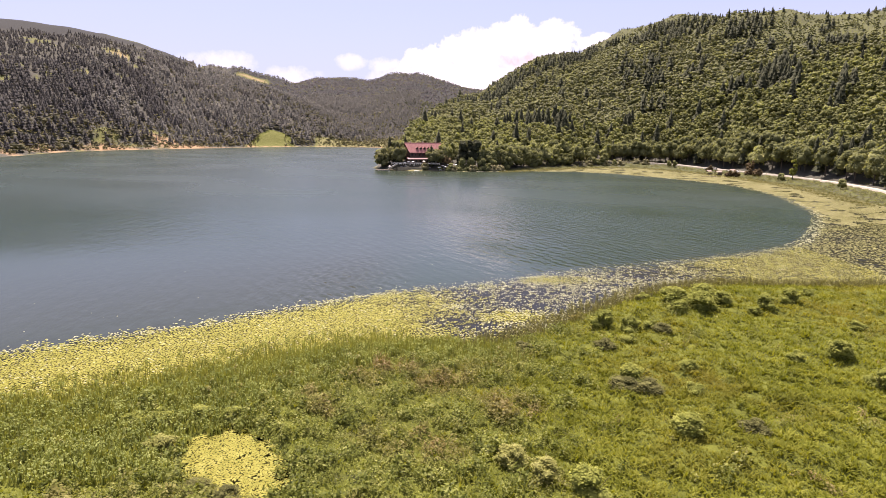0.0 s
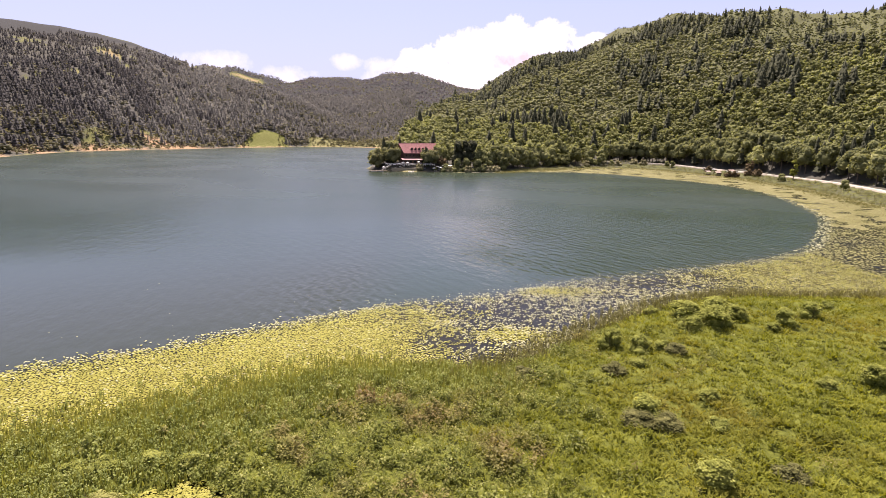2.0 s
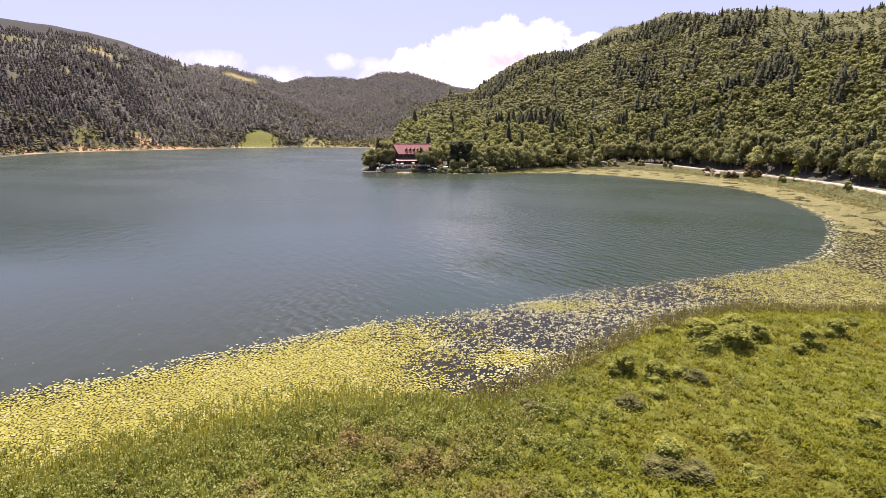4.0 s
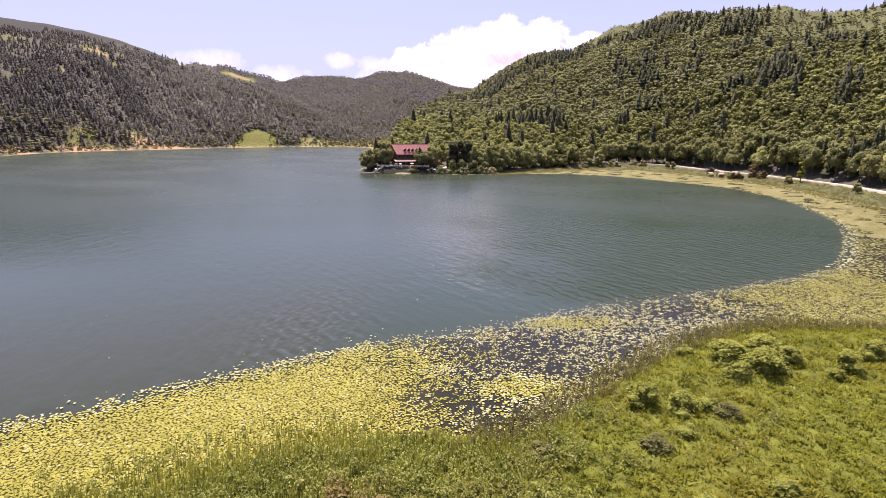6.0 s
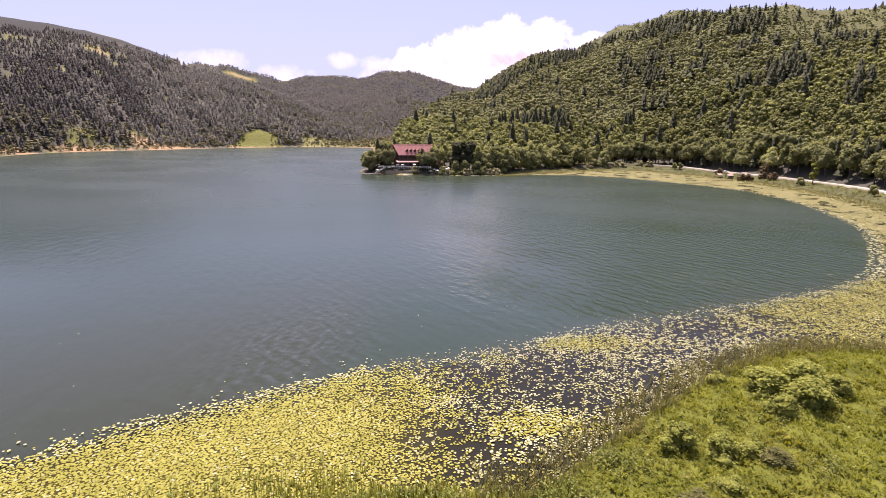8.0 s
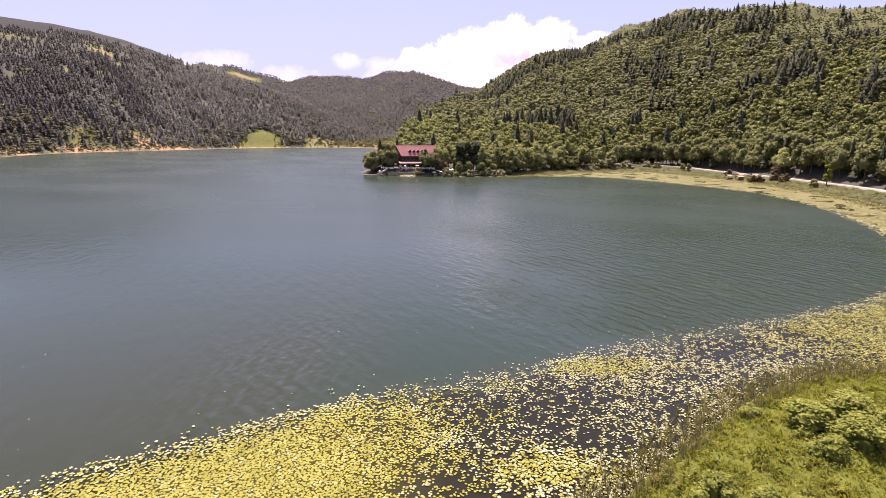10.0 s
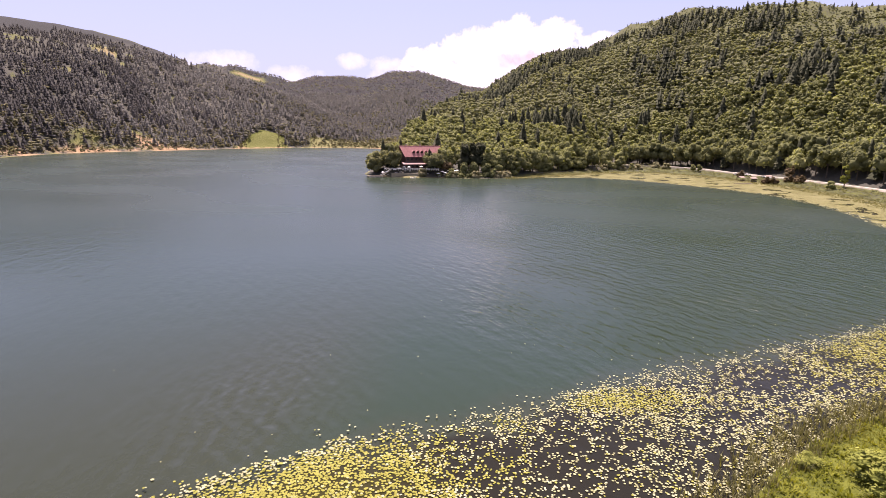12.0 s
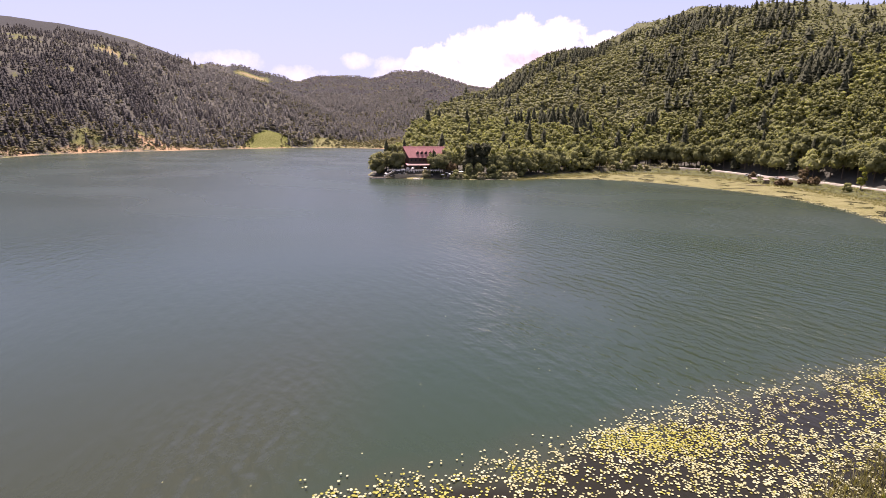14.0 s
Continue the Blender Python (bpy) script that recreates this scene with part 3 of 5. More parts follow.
water_mesh.attributes.new("eddy", "FLOAT", "POINT").data.foreach_set("value", np.exp(-((px + 17) / 10) ** 2 - ((py - 96) / 22) ** 2).astype(np.float32))
water_mesh.attributes.new("chop", "FLOAT", "POINT").data.foreach_set("value", (0.65 * step(70, 260, py) + 0.1 * waves(px, py, 90, 19)).clip(0, 1).astype(np.float32))
water_mesh.attributes.new("wind", "FLOAT", "POINT").data.foreach_set("value", wind.clip(0, 1).astype(np.float32))
water_mesh.materials.append(WATER)
water = tagged(new("water", water_mesh), "calm grey-green lake with light wind ripples", "lake", kind="structure")


def height(x, y):
    return float(land(np.array([x]), np.array([y]))[0][0])


# ---------------------------------------------------------------- helpers for shapes
def part(name, bm, mat, parent, label="", smooth=False):
    mesh = bpy.data.meshes.new(name)
    bm.to_mesh(mesh)
    bm.free()
    if smooth:
        for poly in mesh.polygons:
            poly.use_smooth = True
    mesh.materials.append(mat)
    ob = new(name, mesh)
    ob.parent = parent
    return tagged(ob, label)


def arrays_mesh(name, verts, tris, mat):
    mesh = bpy.data.meshes.new(name)
    mesh.vertices.add(len(verts))
    mesh.vertices.foreach_set("co", np.asarray(verts, np.float32).ravel())
    mesh.loops.add(3 * len(tris))
    mesh.loops.foreach_set("vertex_index", np.asarray(tris, np.int32).ravel())
    mesh.polygons.add(len(tris))
    mesh.polygons.foreach_set("loop_start", np.arange(len(tris), dtype=np.int32) * 3)
    mesh.update(calc_edges=True)
    mesh.materials.append(mat)
    return mesh


def join(pieces):
    verts, tris, base = [], [], 0
    for v, t in pieces:
        verts.append(v), tris.append(t + base)
        base += len(v)
    return np.vstack(verts), np.vstack(tris)


def scattered(name, kinds, x, y, z, size, mat, label, category, tall=None, rng=None):
    """One object of many small growths: each place takes one of the kinds, turned and scaled. No two are alike."""
    rng = rng or np.random.RandomState(5)
    which, turn = rng.randint(len(kinds), size=len(x)), rng.uniform(0, 6.283, len(x))
    tall = size if tall is None else tall
    vs, ts, base = [], [], 0
    for k, (v, t) in enumerate(kinds):
        pick = np.where(which == k)[0]
        if not len(pick):
            continue
        c, s = np.cos(turn[pick])[:, None], np.sin(turn[pick])[:, None]
        px = (v[None, :, 0] * c - v[None, :, 1] * s) * size[pick][:, None] + x[pick][:, None]
        py = (v[None, :, 0] * s + v[None, :, 1] * c) * size[pick][:, None] + y[pick][:, None]
        pz = v[None, :, 2] * tall[pick][:, None] + z[pick][:, None]
        vs.append(np.stack([px, py, pz], -1).reshape(-1, 3))
        ts.append((t[None] + (np.arange(len(pick)) * len(v))[:, None, None]).reshape(-1, 3) + base)
        base += len(v) * len(pick)
    return tagged(new(name, arrays_mesh(name, np.vstack(vs), np.vstack(ts), mat)), label, category, kind="stuff")


def jittered(x0, x1, y0, y1, gap, rng):
    """Places on a shaken grid."""
    gx, gy = np.meshgrid(np.arange(x0, x1, gap), np.arange(y0, y1, gap))
    gx, gy = gx.ravel(), gy.ravel()
    return gx + rng.uniform(-0.6, 0.6, gx.shape) * gap, gy + rng.uniform(-0.6, 0.6, gy.shape) * gap


ICO_V = np.array([(0, 0, 1)] + [(math.cos(a) * 0.894, math.sin(a) * 0.894, 0.447) for a in np.arange(5) * 1.2566] +
                 [(math.cos(a) * 0.894, math.sin(a) * 0.894, -0.447) for a in np.arange(5) * 1.2566 + 0.628] + [(0, 0, -1)])
ICO_T = np.array([(0, 1 + i, 1 + (i + 1) % 5) for i in range(5)] + [(1 + i, 6 + i, 1 + (i + 1) % 5) for i in range(5)] +
                 [(1 + (i + 1) % 5, 6 + i, 6 + (i + 1) % 5) for i in range(5)] + [(6 + i, 11, 6 + (i + 1) % 5) for i in range(5)])


OCT_V = np.array([(1, 0, 0), (0, 1, 0), (-1, 0, 0), (0, -1, 0), (0, 0, 1), (0, 0, -1)], float)
OCT_T = np.array([(0, 1, 4), (1, 2, 4), (2, 3, 4), (3, 0, 4), (1, 0, 5), (2, 1, 5), (3, 2, 5), (0, 3, 5)])


def leaves(centres, normals, size, rng):
    """Small four-cornered sprays, bent along the middle, at the centres."""
    n = len(centres)
    side = np.cross(normals, rng.normal(size=(n, 3)))
    side /= np.linalg.norm(side, axis=1)[:, None] + 1e-9
    along = np.cross(normals, side)
    along /= np.linalg.norm(along, axis=1)[:, None] + 1e-9
    s = (size * rng.uniform(0.6, 1.3, n))[:, None]
    w = s * rng.uniform(0.45, 0.8, n)[:, None]
    lift = normals / (np.linalg.norm(normals, axis=1)[:, None] + 1e-9) * s * 0.25
    v = np.stack([centres - along * s, centres + side * w - lift, centres + along * s, centres - side * w - lift], 1).reshape(-1, 3)
    b = np.arange(n)[:, None] * 4
    return v, np.vstack([b + (0, 1, 2), b + (0, 2, 3)])


def crown_shape(rng, lumps, sprays, spray, wide=0.36, low=0.28, core=1.0, flat=1.0, cheap=False):
    """A broad-leaved crown one metre tall: uneven lumps of foliage under a coat of sprays."""
    pieces, cs, ns = [], [], []
    for k in range(lumps):
        a, h = rng.uniform(0, 6.283), rng.uniform(0, 1)
        span = wide * (1 - (abs(h - 0.4) / 0.75) ** 2) ** 0.5
        c = np.array([math.cos(a) * span * rng.uniform(0.15, 0.75), math.sin(a) * span * rng.uniform(0.15, 0.75), low + (1 - low) * (0.15 + 0.68 * h)])
        rad = rng.uniform(0.12, 0.2) * (wide / 0.36) * (1.15 - 0.45 * h) * (1 if lumps < 10 or not cheap else 0.8)
        if core:
            hull, faces = (OCT_V, OCT_T) if cheap else (ICO_V, ICO_T)
            v = hull @ np.linalg.qr(rng.normal(size=(3, 3)))[0] * rad * core * rng.uniform(0.72, 1.12, (len(hull), 1)) * (1, 1, flat)
            pieces.append((v + c, faces))
        n = sprays // lumps
        dirs = rng.normal(size=(n, 3)) + (0, 0, 0.45)
        dirs /= np.linalg.norm(dirs, axis=1)[:, None]
        cs.append(c + dirs * rad * rng.uniform(0.82, 1.2, (n, 1)) * (1, 1, flat))
        ns.append(dirs + (0, 0, 0.25 if cheap else 0.6) + rng.normal(size=(n, 3)) * 0.42)
    pieces.append(leaves(np.vstack(cs), np.vstack(ns), spray, rng))
    return join(pieces)


def conifer_shape(rng, tiers, sides, wide=0.17, lap=1.55):
    """A spruce or fir one metre tall: drooping ragged tiers."""
    pieces = []
    for k in range(tiers):
        f = k / tiers
        top, base = 0.16 + 0.84 * min(1, f + lap / tiers), 0.1 + 0.84 * f
        rad = wide * (1 - f) ** 0.85 + 0.012
        a = np.arange(sides) / sides * 6.283 + rng.uniform(0, 6)
        rr = rad * np.where(np.arange(sides) % 2, 0.62, 1.0) * rng.uniform(0.75, 1.2, sides)
        ring = np.stack([np.cos(a) * rr, np.sin(a) * rr, base + rng.uniform(-0.045, 0.045, sides)], 1)
        v = np.vstack([ring, [[rng.uniform(-0.01, 0.01), rng.uniform(-0.01, 0.01), top]]])
        pieces.append((v, np.stack([np.arange(sides), (np.arange(sides) + 1) % sides, np.full(sides, sides)], 1)))
    return join(pieces)


def blades(rng, count, tall, wide, lean, spread):
    """A tuft: narrow blades that lean outwards, each with a bend."""
    vs, ts = [], []
    for k in range(count):
        a, b = rng.uniform(0, 6.283), rng.uniform(0, 6.283)
        h, l = tall * rng.uniform(0.65, 1.15), lean * rng.uniform(0.3, 1.2)
        base = np.array([math.cos(a), math.sin(a), 0]) * spread * rng.uniform(0.1, 1)
        side = np.array([-math.sin(b), math.cos(b), 0]) * wide / 2
        out = np.array([math.cos(b), math.sin(b), 0])
        mid = base + out * l * 0.35 + (0, 0, h * 0.62)
        tip = base + out * l + (0, 0, h)
        vs += [base - side, base + side, mid + side * 0.8, mid - side * 0.8, tip]
        o = 5 * k
        ts += [(o, o + 1, o + 2), (o, o + 2, o + 3), (o + 3, o + 2, o + 4)]
    return np.array(vs), np.array(ts)


# ---------------------------------------------------------------- woods
HOUSE = (-18.2, 420.5, 4.6, 20.0)


def wood_places(gap, r0, r1, az0, az1, rng):
    half = r1 * math.sin(radians(max(abs(az0), abs(az1))))
    x, y = jittered(-half if az0 < 0 else r0 * math.sin(radians(az0)), half if az1 > 0 else 0, r0 * 0.6, r1, gap, rng)
    r, az = np.hypot(x, y), np.degrees(np.arctan2(x, y))
    keep = (r > r0) & (r < r1) & (az > az0) & (az < az1)
    x, y, r, az = x[keep], y[keep], r[keep], az[keep]
    z, d, hills = land(x, y)
    open_ground = meadowness(x, y, d, hills, az)
    keep = (d > 7) & (from_line(ROAD_LINE, x, y) > 16) & (rng.uniform(0, 1, len(x)) > open_ground * 1.15) & ((hills > 0.6) | (x > 230))
    keep &= np.hypot((x + 18) / 17, (y - 421) / 13) > 1
    # nothing on the far side of the crests
    u = hill(RIGHT_HILL, az, r)[1]
    keep &= ~((az > 4) & (az < 60) & (u > 1.1)) & ~((az > -7) & (az <= 4) & (u > 1.25) & (r < 900))
    return x[keep], y[keep], z[keep], r[keep], az[keep]


def woods():
    rng = np.random.RandomState(11)
    broad_near = [crown_shape(rng, 13, 78, 0.06, 0.43, 0.08, core=1.0, cheap=True) for _ in range(7)]
    broad_far = [crown_shape(rng, 4, 14, 0.105, 0.42, 0.08, core=1.05, flat=0.9, cheap=True) for _ in range(5)]
    fir_near = [conifer_shape(rng, 9, 8, w, 1.6) for w in (0.2, 0.25, 0.3, 0.23, 0.27, 0.22)]
    fir_far = [conifer_shape(rng, 5, 6, w, 1.15) for w in (0.22, 0.27, 0.31, 0.25, 0.34)]
    spruce_far = [conifer_shape(rng, 4, 6, w, 0.95) for w in (0.2, 0.23, 0.26, 0.29, 0.33)]
    round_dark = [crown_shape(rng, 3, 12, 0.14, 0.45, 0.05, core=0.6, cheap=True) for _ in range(4)]
    # the hill across the road
    x, y, z, r, az = wood_places(6.8, 400, 1420, -7.2, 43, rng)
    spots = ((21.5, 3.4, 965, 60, 1.6), (26.5, 1.9, 855, 50, 1.5), (26.8, 1.2, 740, 55, 1.2), (29.4, 1.3, 640, 50, 1.3), (30.8, 0.8, 560, 40, 1.1), (23.6, 1.0, 710, 45, 1.1), (34.3, 1.6, 690, 55, 1.0),
             (10.1, 1.6, 960, 90, 0.9), (12.2, 1.6, 1075, 80, 1.0), (14.7, 1.6, 1100, 70, 0.9), (6.2, 2.0, 970, 170, 1.1), (17.4, 1.2, 800, 60, 0.9), (5.5, 1.6, 515, 30, 0.45), (19.4, 0.8, 740, 40, 0.9), (33.6, 1.2, 520, 40, 0.7))
    thin = (r < 900) | (rng.uniform(0, 1, len(x)) < 0.75)
    x, y, z, r, az = x[thin], y[thin], z[thin], r[thin], az[thin]
    up = hill(RIGHT_HILL, az, r)[1]
    dark = step(0.65, 1.1, 0.7 * waves(x, y, 150, 31) + 0.5 * waves(x, y, 45, 32) + sum(k * np.exp(-((az - a) / w) ** 2 - ((r - m) / s) ** 2) for a, w, m, s, k in spots))
    fir = rng.uniform(0, 1, len(x)) < 0.022 + 0.8 * dark
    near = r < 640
    # Dark oaks; their larger share to the right imitates that flank's dimmer light
    shade = ~fir & (rng.uniform(0, 1, len(x)) < 0.07 + 0.22 * step(17, 25, az) + 0.4 * step(0.1, 0.9, waves(x, y, 75, 33)) + 0.3 * step(0, 1, waves(x, y, 170, 34)) * (az > 16))
    fir_or_shade = fir | shade
    for name, pick, kinds, mat, lo, hi, say, cat in (
            ("oak_wood", shade & near, broad_near, DARK_LEAF, 7, 15, "darker green oaks among the beeches", "forest"),
            ("oak_wood_upper", shade & ~near, broad_far, DARK_LEAF, 7, 13, "darker green oaks on the upper slope", "forest"),
            ("beech_wood", ~fir_or_shade & near, broad_near, BEECH, 7, 14.5, "dense sunlit green beech wood on the hillside", "forest"),
            ("beech_wood_upper", ~fir_or_shade & ~near, broad_far, BEECH_HAZY, 7, 14.5, "green beech wood covering the upper slope", "forest"),
            ("fir_wood", fir & near, fir_near, FIR, 15, 24, "dark green firs among the beeches", "forest"),
            ("fir_wood_upper", fir & ~near, fir_far, FIR, 13, 23, "dark green firs near the ridge", "forest")):
        size = rng.uniform(lo, hi, pick.sum()) * (1 - 0.4 * step(0.45, 0.75, up[pick]) * (az[pick] > 9)) * (1 - 0.22 * step(26, 30, az[pick]) * step(0.4, 0.6, up[pick]) * (kinds is broad_far)) * (1 - 0.45 * step(0.8, 0.95, up[pick]))
        if mat is FIR:
            size = np.maximum(size, rng.uniform(11, 18, pick.sum()) * (1 - 0.55 * step(0.8, 0.9, up[pick])))
        scattered(name, kinds, x[pick], y[pick], z[pick] - 0.6, size * rng.uniform(1.05, 1.3, len(size)), mat, say, cat, size, rng)
    # across the lake
    x, y, z, r, az = wood_places(5.9, 640, 1620, -45, -2.5, rng)
    keep = (r < 1560) & (rng.uniform(0, 1, len(x)) > 1.02 * bare_top(x, y, az, r))
    x, y, z, r, az = x[keep], y[keep], z[keep], r[keep], az[keep]
    thin = rng.uniform(0, 1, len(x)) < 0.88 + 0.25 * waves(x, y, 55, 43)
    x, y, z, r, az = x[thin], y[thin], z[thin], r[thin], az[thin]
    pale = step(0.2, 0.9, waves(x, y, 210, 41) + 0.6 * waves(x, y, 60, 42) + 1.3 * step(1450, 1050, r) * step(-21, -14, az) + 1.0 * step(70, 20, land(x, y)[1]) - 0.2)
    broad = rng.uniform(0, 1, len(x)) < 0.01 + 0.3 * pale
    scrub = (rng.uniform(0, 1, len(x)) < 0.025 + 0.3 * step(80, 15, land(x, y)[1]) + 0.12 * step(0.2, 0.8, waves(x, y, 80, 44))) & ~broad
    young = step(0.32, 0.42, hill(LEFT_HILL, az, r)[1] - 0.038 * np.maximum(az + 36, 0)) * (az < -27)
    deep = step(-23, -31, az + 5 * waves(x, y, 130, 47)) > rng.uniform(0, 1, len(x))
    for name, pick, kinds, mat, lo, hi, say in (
            ("pine_wood", ~broad & ~scrub & ~deep, spruce_far * 2 + round_dark[:2], HAZY_PINE, 7.5, 13.5, "conifer wood on the hillside across the lake, paled as by haze"),
            ("dark_pine_wood", ~broad & ~scrub & deep, spruce_far, DARK_PINE, 8, 14, "conifers of a darker tone towards the left across the lake"),
            ("mixed_wood", broad, broad_far, HAZY_LEAF, 6, 11, "dull green broad-leaved trees among the conifers across the lake, paled as by haze"),
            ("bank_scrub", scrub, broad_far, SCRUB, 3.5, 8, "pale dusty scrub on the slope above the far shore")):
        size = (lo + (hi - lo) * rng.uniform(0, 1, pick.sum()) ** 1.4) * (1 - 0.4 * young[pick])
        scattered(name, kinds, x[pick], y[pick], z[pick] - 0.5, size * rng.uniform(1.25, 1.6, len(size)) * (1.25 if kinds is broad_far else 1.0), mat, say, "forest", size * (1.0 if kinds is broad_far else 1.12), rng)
    # scrub along the open bank across the lake
    x, y = jittered(-470, -40, 500, 1060, 5.0, rng)
    z, d, _ = land(x, y)
    keep = (d > 4) & (d < np.where(x < -250, 95, 52)) & ((x < -250) | (y > 900)) & (np.abs(np.degrees(np.arctan2(x, y)) + 16.9) > 1.2) & (rng.uniform(0, 1, len(x)) < 0.75 + 0.35 * waves(x, y, 40, 46) - 0.05 * (x > -230))
    x, y, z = x[keep], y[keep], z[keep]
    size = rng.uniform(2.2, 6.5, len(x)) * np.where(x > -190, 1.4, 1.0)
    scattered("shore_scrub", broad_far, x, y, z - 0.3, size * 1.2, SCRUB, "pale low scrub along the sandy far bank", "scrub", size, rng)
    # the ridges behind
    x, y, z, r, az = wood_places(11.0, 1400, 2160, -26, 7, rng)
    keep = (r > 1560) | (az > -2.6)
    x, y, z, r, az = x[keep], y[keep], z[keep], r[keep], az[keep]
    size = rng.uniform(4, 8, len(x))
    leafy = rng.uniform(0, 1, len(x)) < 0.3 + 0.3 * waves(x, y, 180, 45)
    # both kinds carry the haze in their colour; the beeches lighten the ridge
    for name, pick, kinds, mat, say in (("ridge_wood", ~leafy, spruce_far + round_dark, HAZY_RIDGE, "wood over the distant ridge, greyed as by haze"), ("ridge_beeches", leafy, round_dark, HAZY_LEAF, "green beeches over the distant ridge, greyed as by haze")):
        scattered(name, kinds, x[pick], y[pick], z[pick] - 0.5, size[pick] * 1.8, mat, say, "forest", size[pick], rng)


woods()
# ---------------------------------------------------------------- lilies, reeds, herbs and grass
def lily_shape(rng, sides):
    """A floating leaf with a cleft, slightly dished, one metre in radius."""
    a = np.linspace(0.16, 6.12, sides)
    r = rng.uniform(0.88, 1.08, sides)
    ring = np.stack([np.cos(a) * r, np.sin(a) * r * rng.uniform(0.8, 1), rng.uniform(0.0, 0.16, sides)], 1)
    v = np.vstack([[[0.08, 0, -0.02]], ring])
    return v, np.stack([np.zeros(sides - 1, int), np.arange(1, sides), np.arange(2, sides + 1)], 1)


def lily_thickness(x, y):
    """Share of the water that the pads cover."""
    n = 0.5 + 0.3 * waves(x, y, 11, 51) + 0.4 * waves(x, y, 3.6, 52) + 0.5 * waves(x, y, 1.5, 53)
    left = step(5, -13, x + 0.15 * (y - 85) + 5 * waves(x, y, 13, 54) + 2.5 * waves(x, y, 4.5, 56))
    cover = 0.1 + 0.62 * n
    cover = cover - 0.2 * np.exp(-(((x - 13) / 9) ** 2 + ((y - 91) / 6.5) ** 2) ** 2) + 0.6 * np.exp(-(((x - 21) / 8) ** 2 + ((y - 103) / 3) ** 2) ** 2)
    cover = cover - 0.25 * np.exp(-(((x - 39) / 8) ** 2 + ((y - 111) / 6) ** 2) ** 2) + 0.35 * step(50, 66, x)
    deep = step(1, 9, inland(OPEN, x, y))
    cover = cover * (1 - left) + left * (0.8 + 0.2 * deep + (0.42 - 0.27 * deep) * (n - 0.5))
    cover = cover - 0.25 * np.exp(-(((x - 2.8) / 6.4) ** 2 + ((y - 75) / 4.4) ** 2) ** 2) + 0.5 * np.exp(-(((x - 11) / 5) ** 2 + ((y - 80.5) / 2.4) ** 2) ** 2)
    return cover


def pool_rim(x, y):
    """Below one inside the little pool among the herbs."""
    return np.hypot((x + 17.4 + 0.45 * (y - 42.4)) / 4.2, (y - 41.6) / 5) + 0.16 * waves(x, y, 3.4, 57) + 0.08 * waves(x, y, 1.3, 59)


def lilies():
    rng = np.random.RandomState(21)
    shapes = [lily_shape(rng, 6) for _ in range(8)]
    x, y = jittered(-75, 90, 44, 140, 0.21, rng)
    w, d = inland(OPEN, x, y) + 0.9 * waves(x, y, 4.5, 63) + 0.5 * waves(x, y, 1.6, 64) - 0.5, inland(LAKE, x, y)
    edge = np.clip(w / 2.5, 0, 1)
    keep = (d < 0.4) & (w > -1.6) & (np.abs(x) < 0.86 * y + 8)
    full = lily_thickness(x, y) * (0.45 + 0.55 * edge)
    keep &= rng.uniform(0, 1, len(x)) < np.where(w < 0, 0.035, np.clip(full, 0, 1))
    x, y = x[keep], y[keep]
    near_edge = step(4, 0.5, inland(OPEN, x, y))
    pale = rng.uniform(0, 1, len(x)) < 0.06 + 0.55 * near_edge + (0.8 - 0.68 * step(40, 60, x)) * step(-5, 16, x + 0.15 * (y - 85) + 6 * waves(x, y, 9, 55)) - 0.75 * np.exp(-(((x - 11) / 5) ** 2 + ((y - 80.5) / 2.6) ** 2) ** 2) - 0.7 * np.exp(-(((x - 21) / 8) ** 2 + ((y - 103) / 3) ** 2) ** 2)
    for name, pick, mat, say in (("lily_pads", ~pale, LILY, "yellow-green lily pads floating near the bank"), ("pale_lily_pads", pale, PALE_LILY, "pale yellow lily pads scattered over dark water")):
        n = pick.sum()
        lift = rng.uniform(0.015, 0.09, n) + rng.uniform(0, 0.22, n) * near_edge[pick]
        scattered(name, shapes, x[pick], y[pick], lift, rng.uniform(0.085, 0.155, n) * (1 + 0.17 * step(5, -10, x[pick])), mat, say, "water lilies", rng=rng)
    x, y = jittered(66, 200, 98, 480, 0.64, rng)
    w, d = inland(OPEN, x, y), inland(LAKE, x, y)
    keep = (d < 0) & (w > -1.2) & ((x > 90) | (y > 140)) & (x < 0.86 * y + 8)
    keep &= rng.uniform(0, 1, len(x)) < np.where(w < 1, 0.4, (0.75 - 0.35 * step(190, 300, y)) + 0.25 * waves(x, y, 14, 61) + 0.2 * waves(x, y, 40, 62))
    x, y, w = x[keep], y[keep], w[keep]
    rim = (w < 2.6 + waves(x, y, 9, 65)) & (rng.uniform(0, 1, len(x)) < 0.75)
    for name, pick, mat, say in (("bay_lily_pads", ~rim, BAY_LILY, "dull yellow lily pads crowding the bay"), ("bay_rim_pads", rim, PALE_LILY, "pale lily pads along the rim of the bay's mat")):
        n = pick.sum()
        scattered(name, shapes, x[pick], y[pick], np.maximum(land(x[pick], y[pick])[0], 0) + rng.uniform(0.02, 0.1, n), rng.uniform(0.18, 0.44, n), mat, say, "water lilies", rng=rng)
    # loose pads adrift on the open water
    x, y = jittered(-70, 90, 60, 175, 2.4, rng)
    w = inland(OPEN, x, y)
    keep = (w < -0.5) & (rng.uniform(0, 1, len(x)) < 0.16 * np.exp(w / 14))
    x, y = x[keep], y[keep]
    scattered("drifting_leaves", shapes, x, y, np.full(len(x), 0.02), rng.uniform(0.05, 0.11, len(x)), PALE_LILY, "pale loose leaves drifting on the water", "leaves", rng=rng)
    # the pool among the herbs
    x, y = jittered(-26, -9, 35, 49, 0.125, rng)
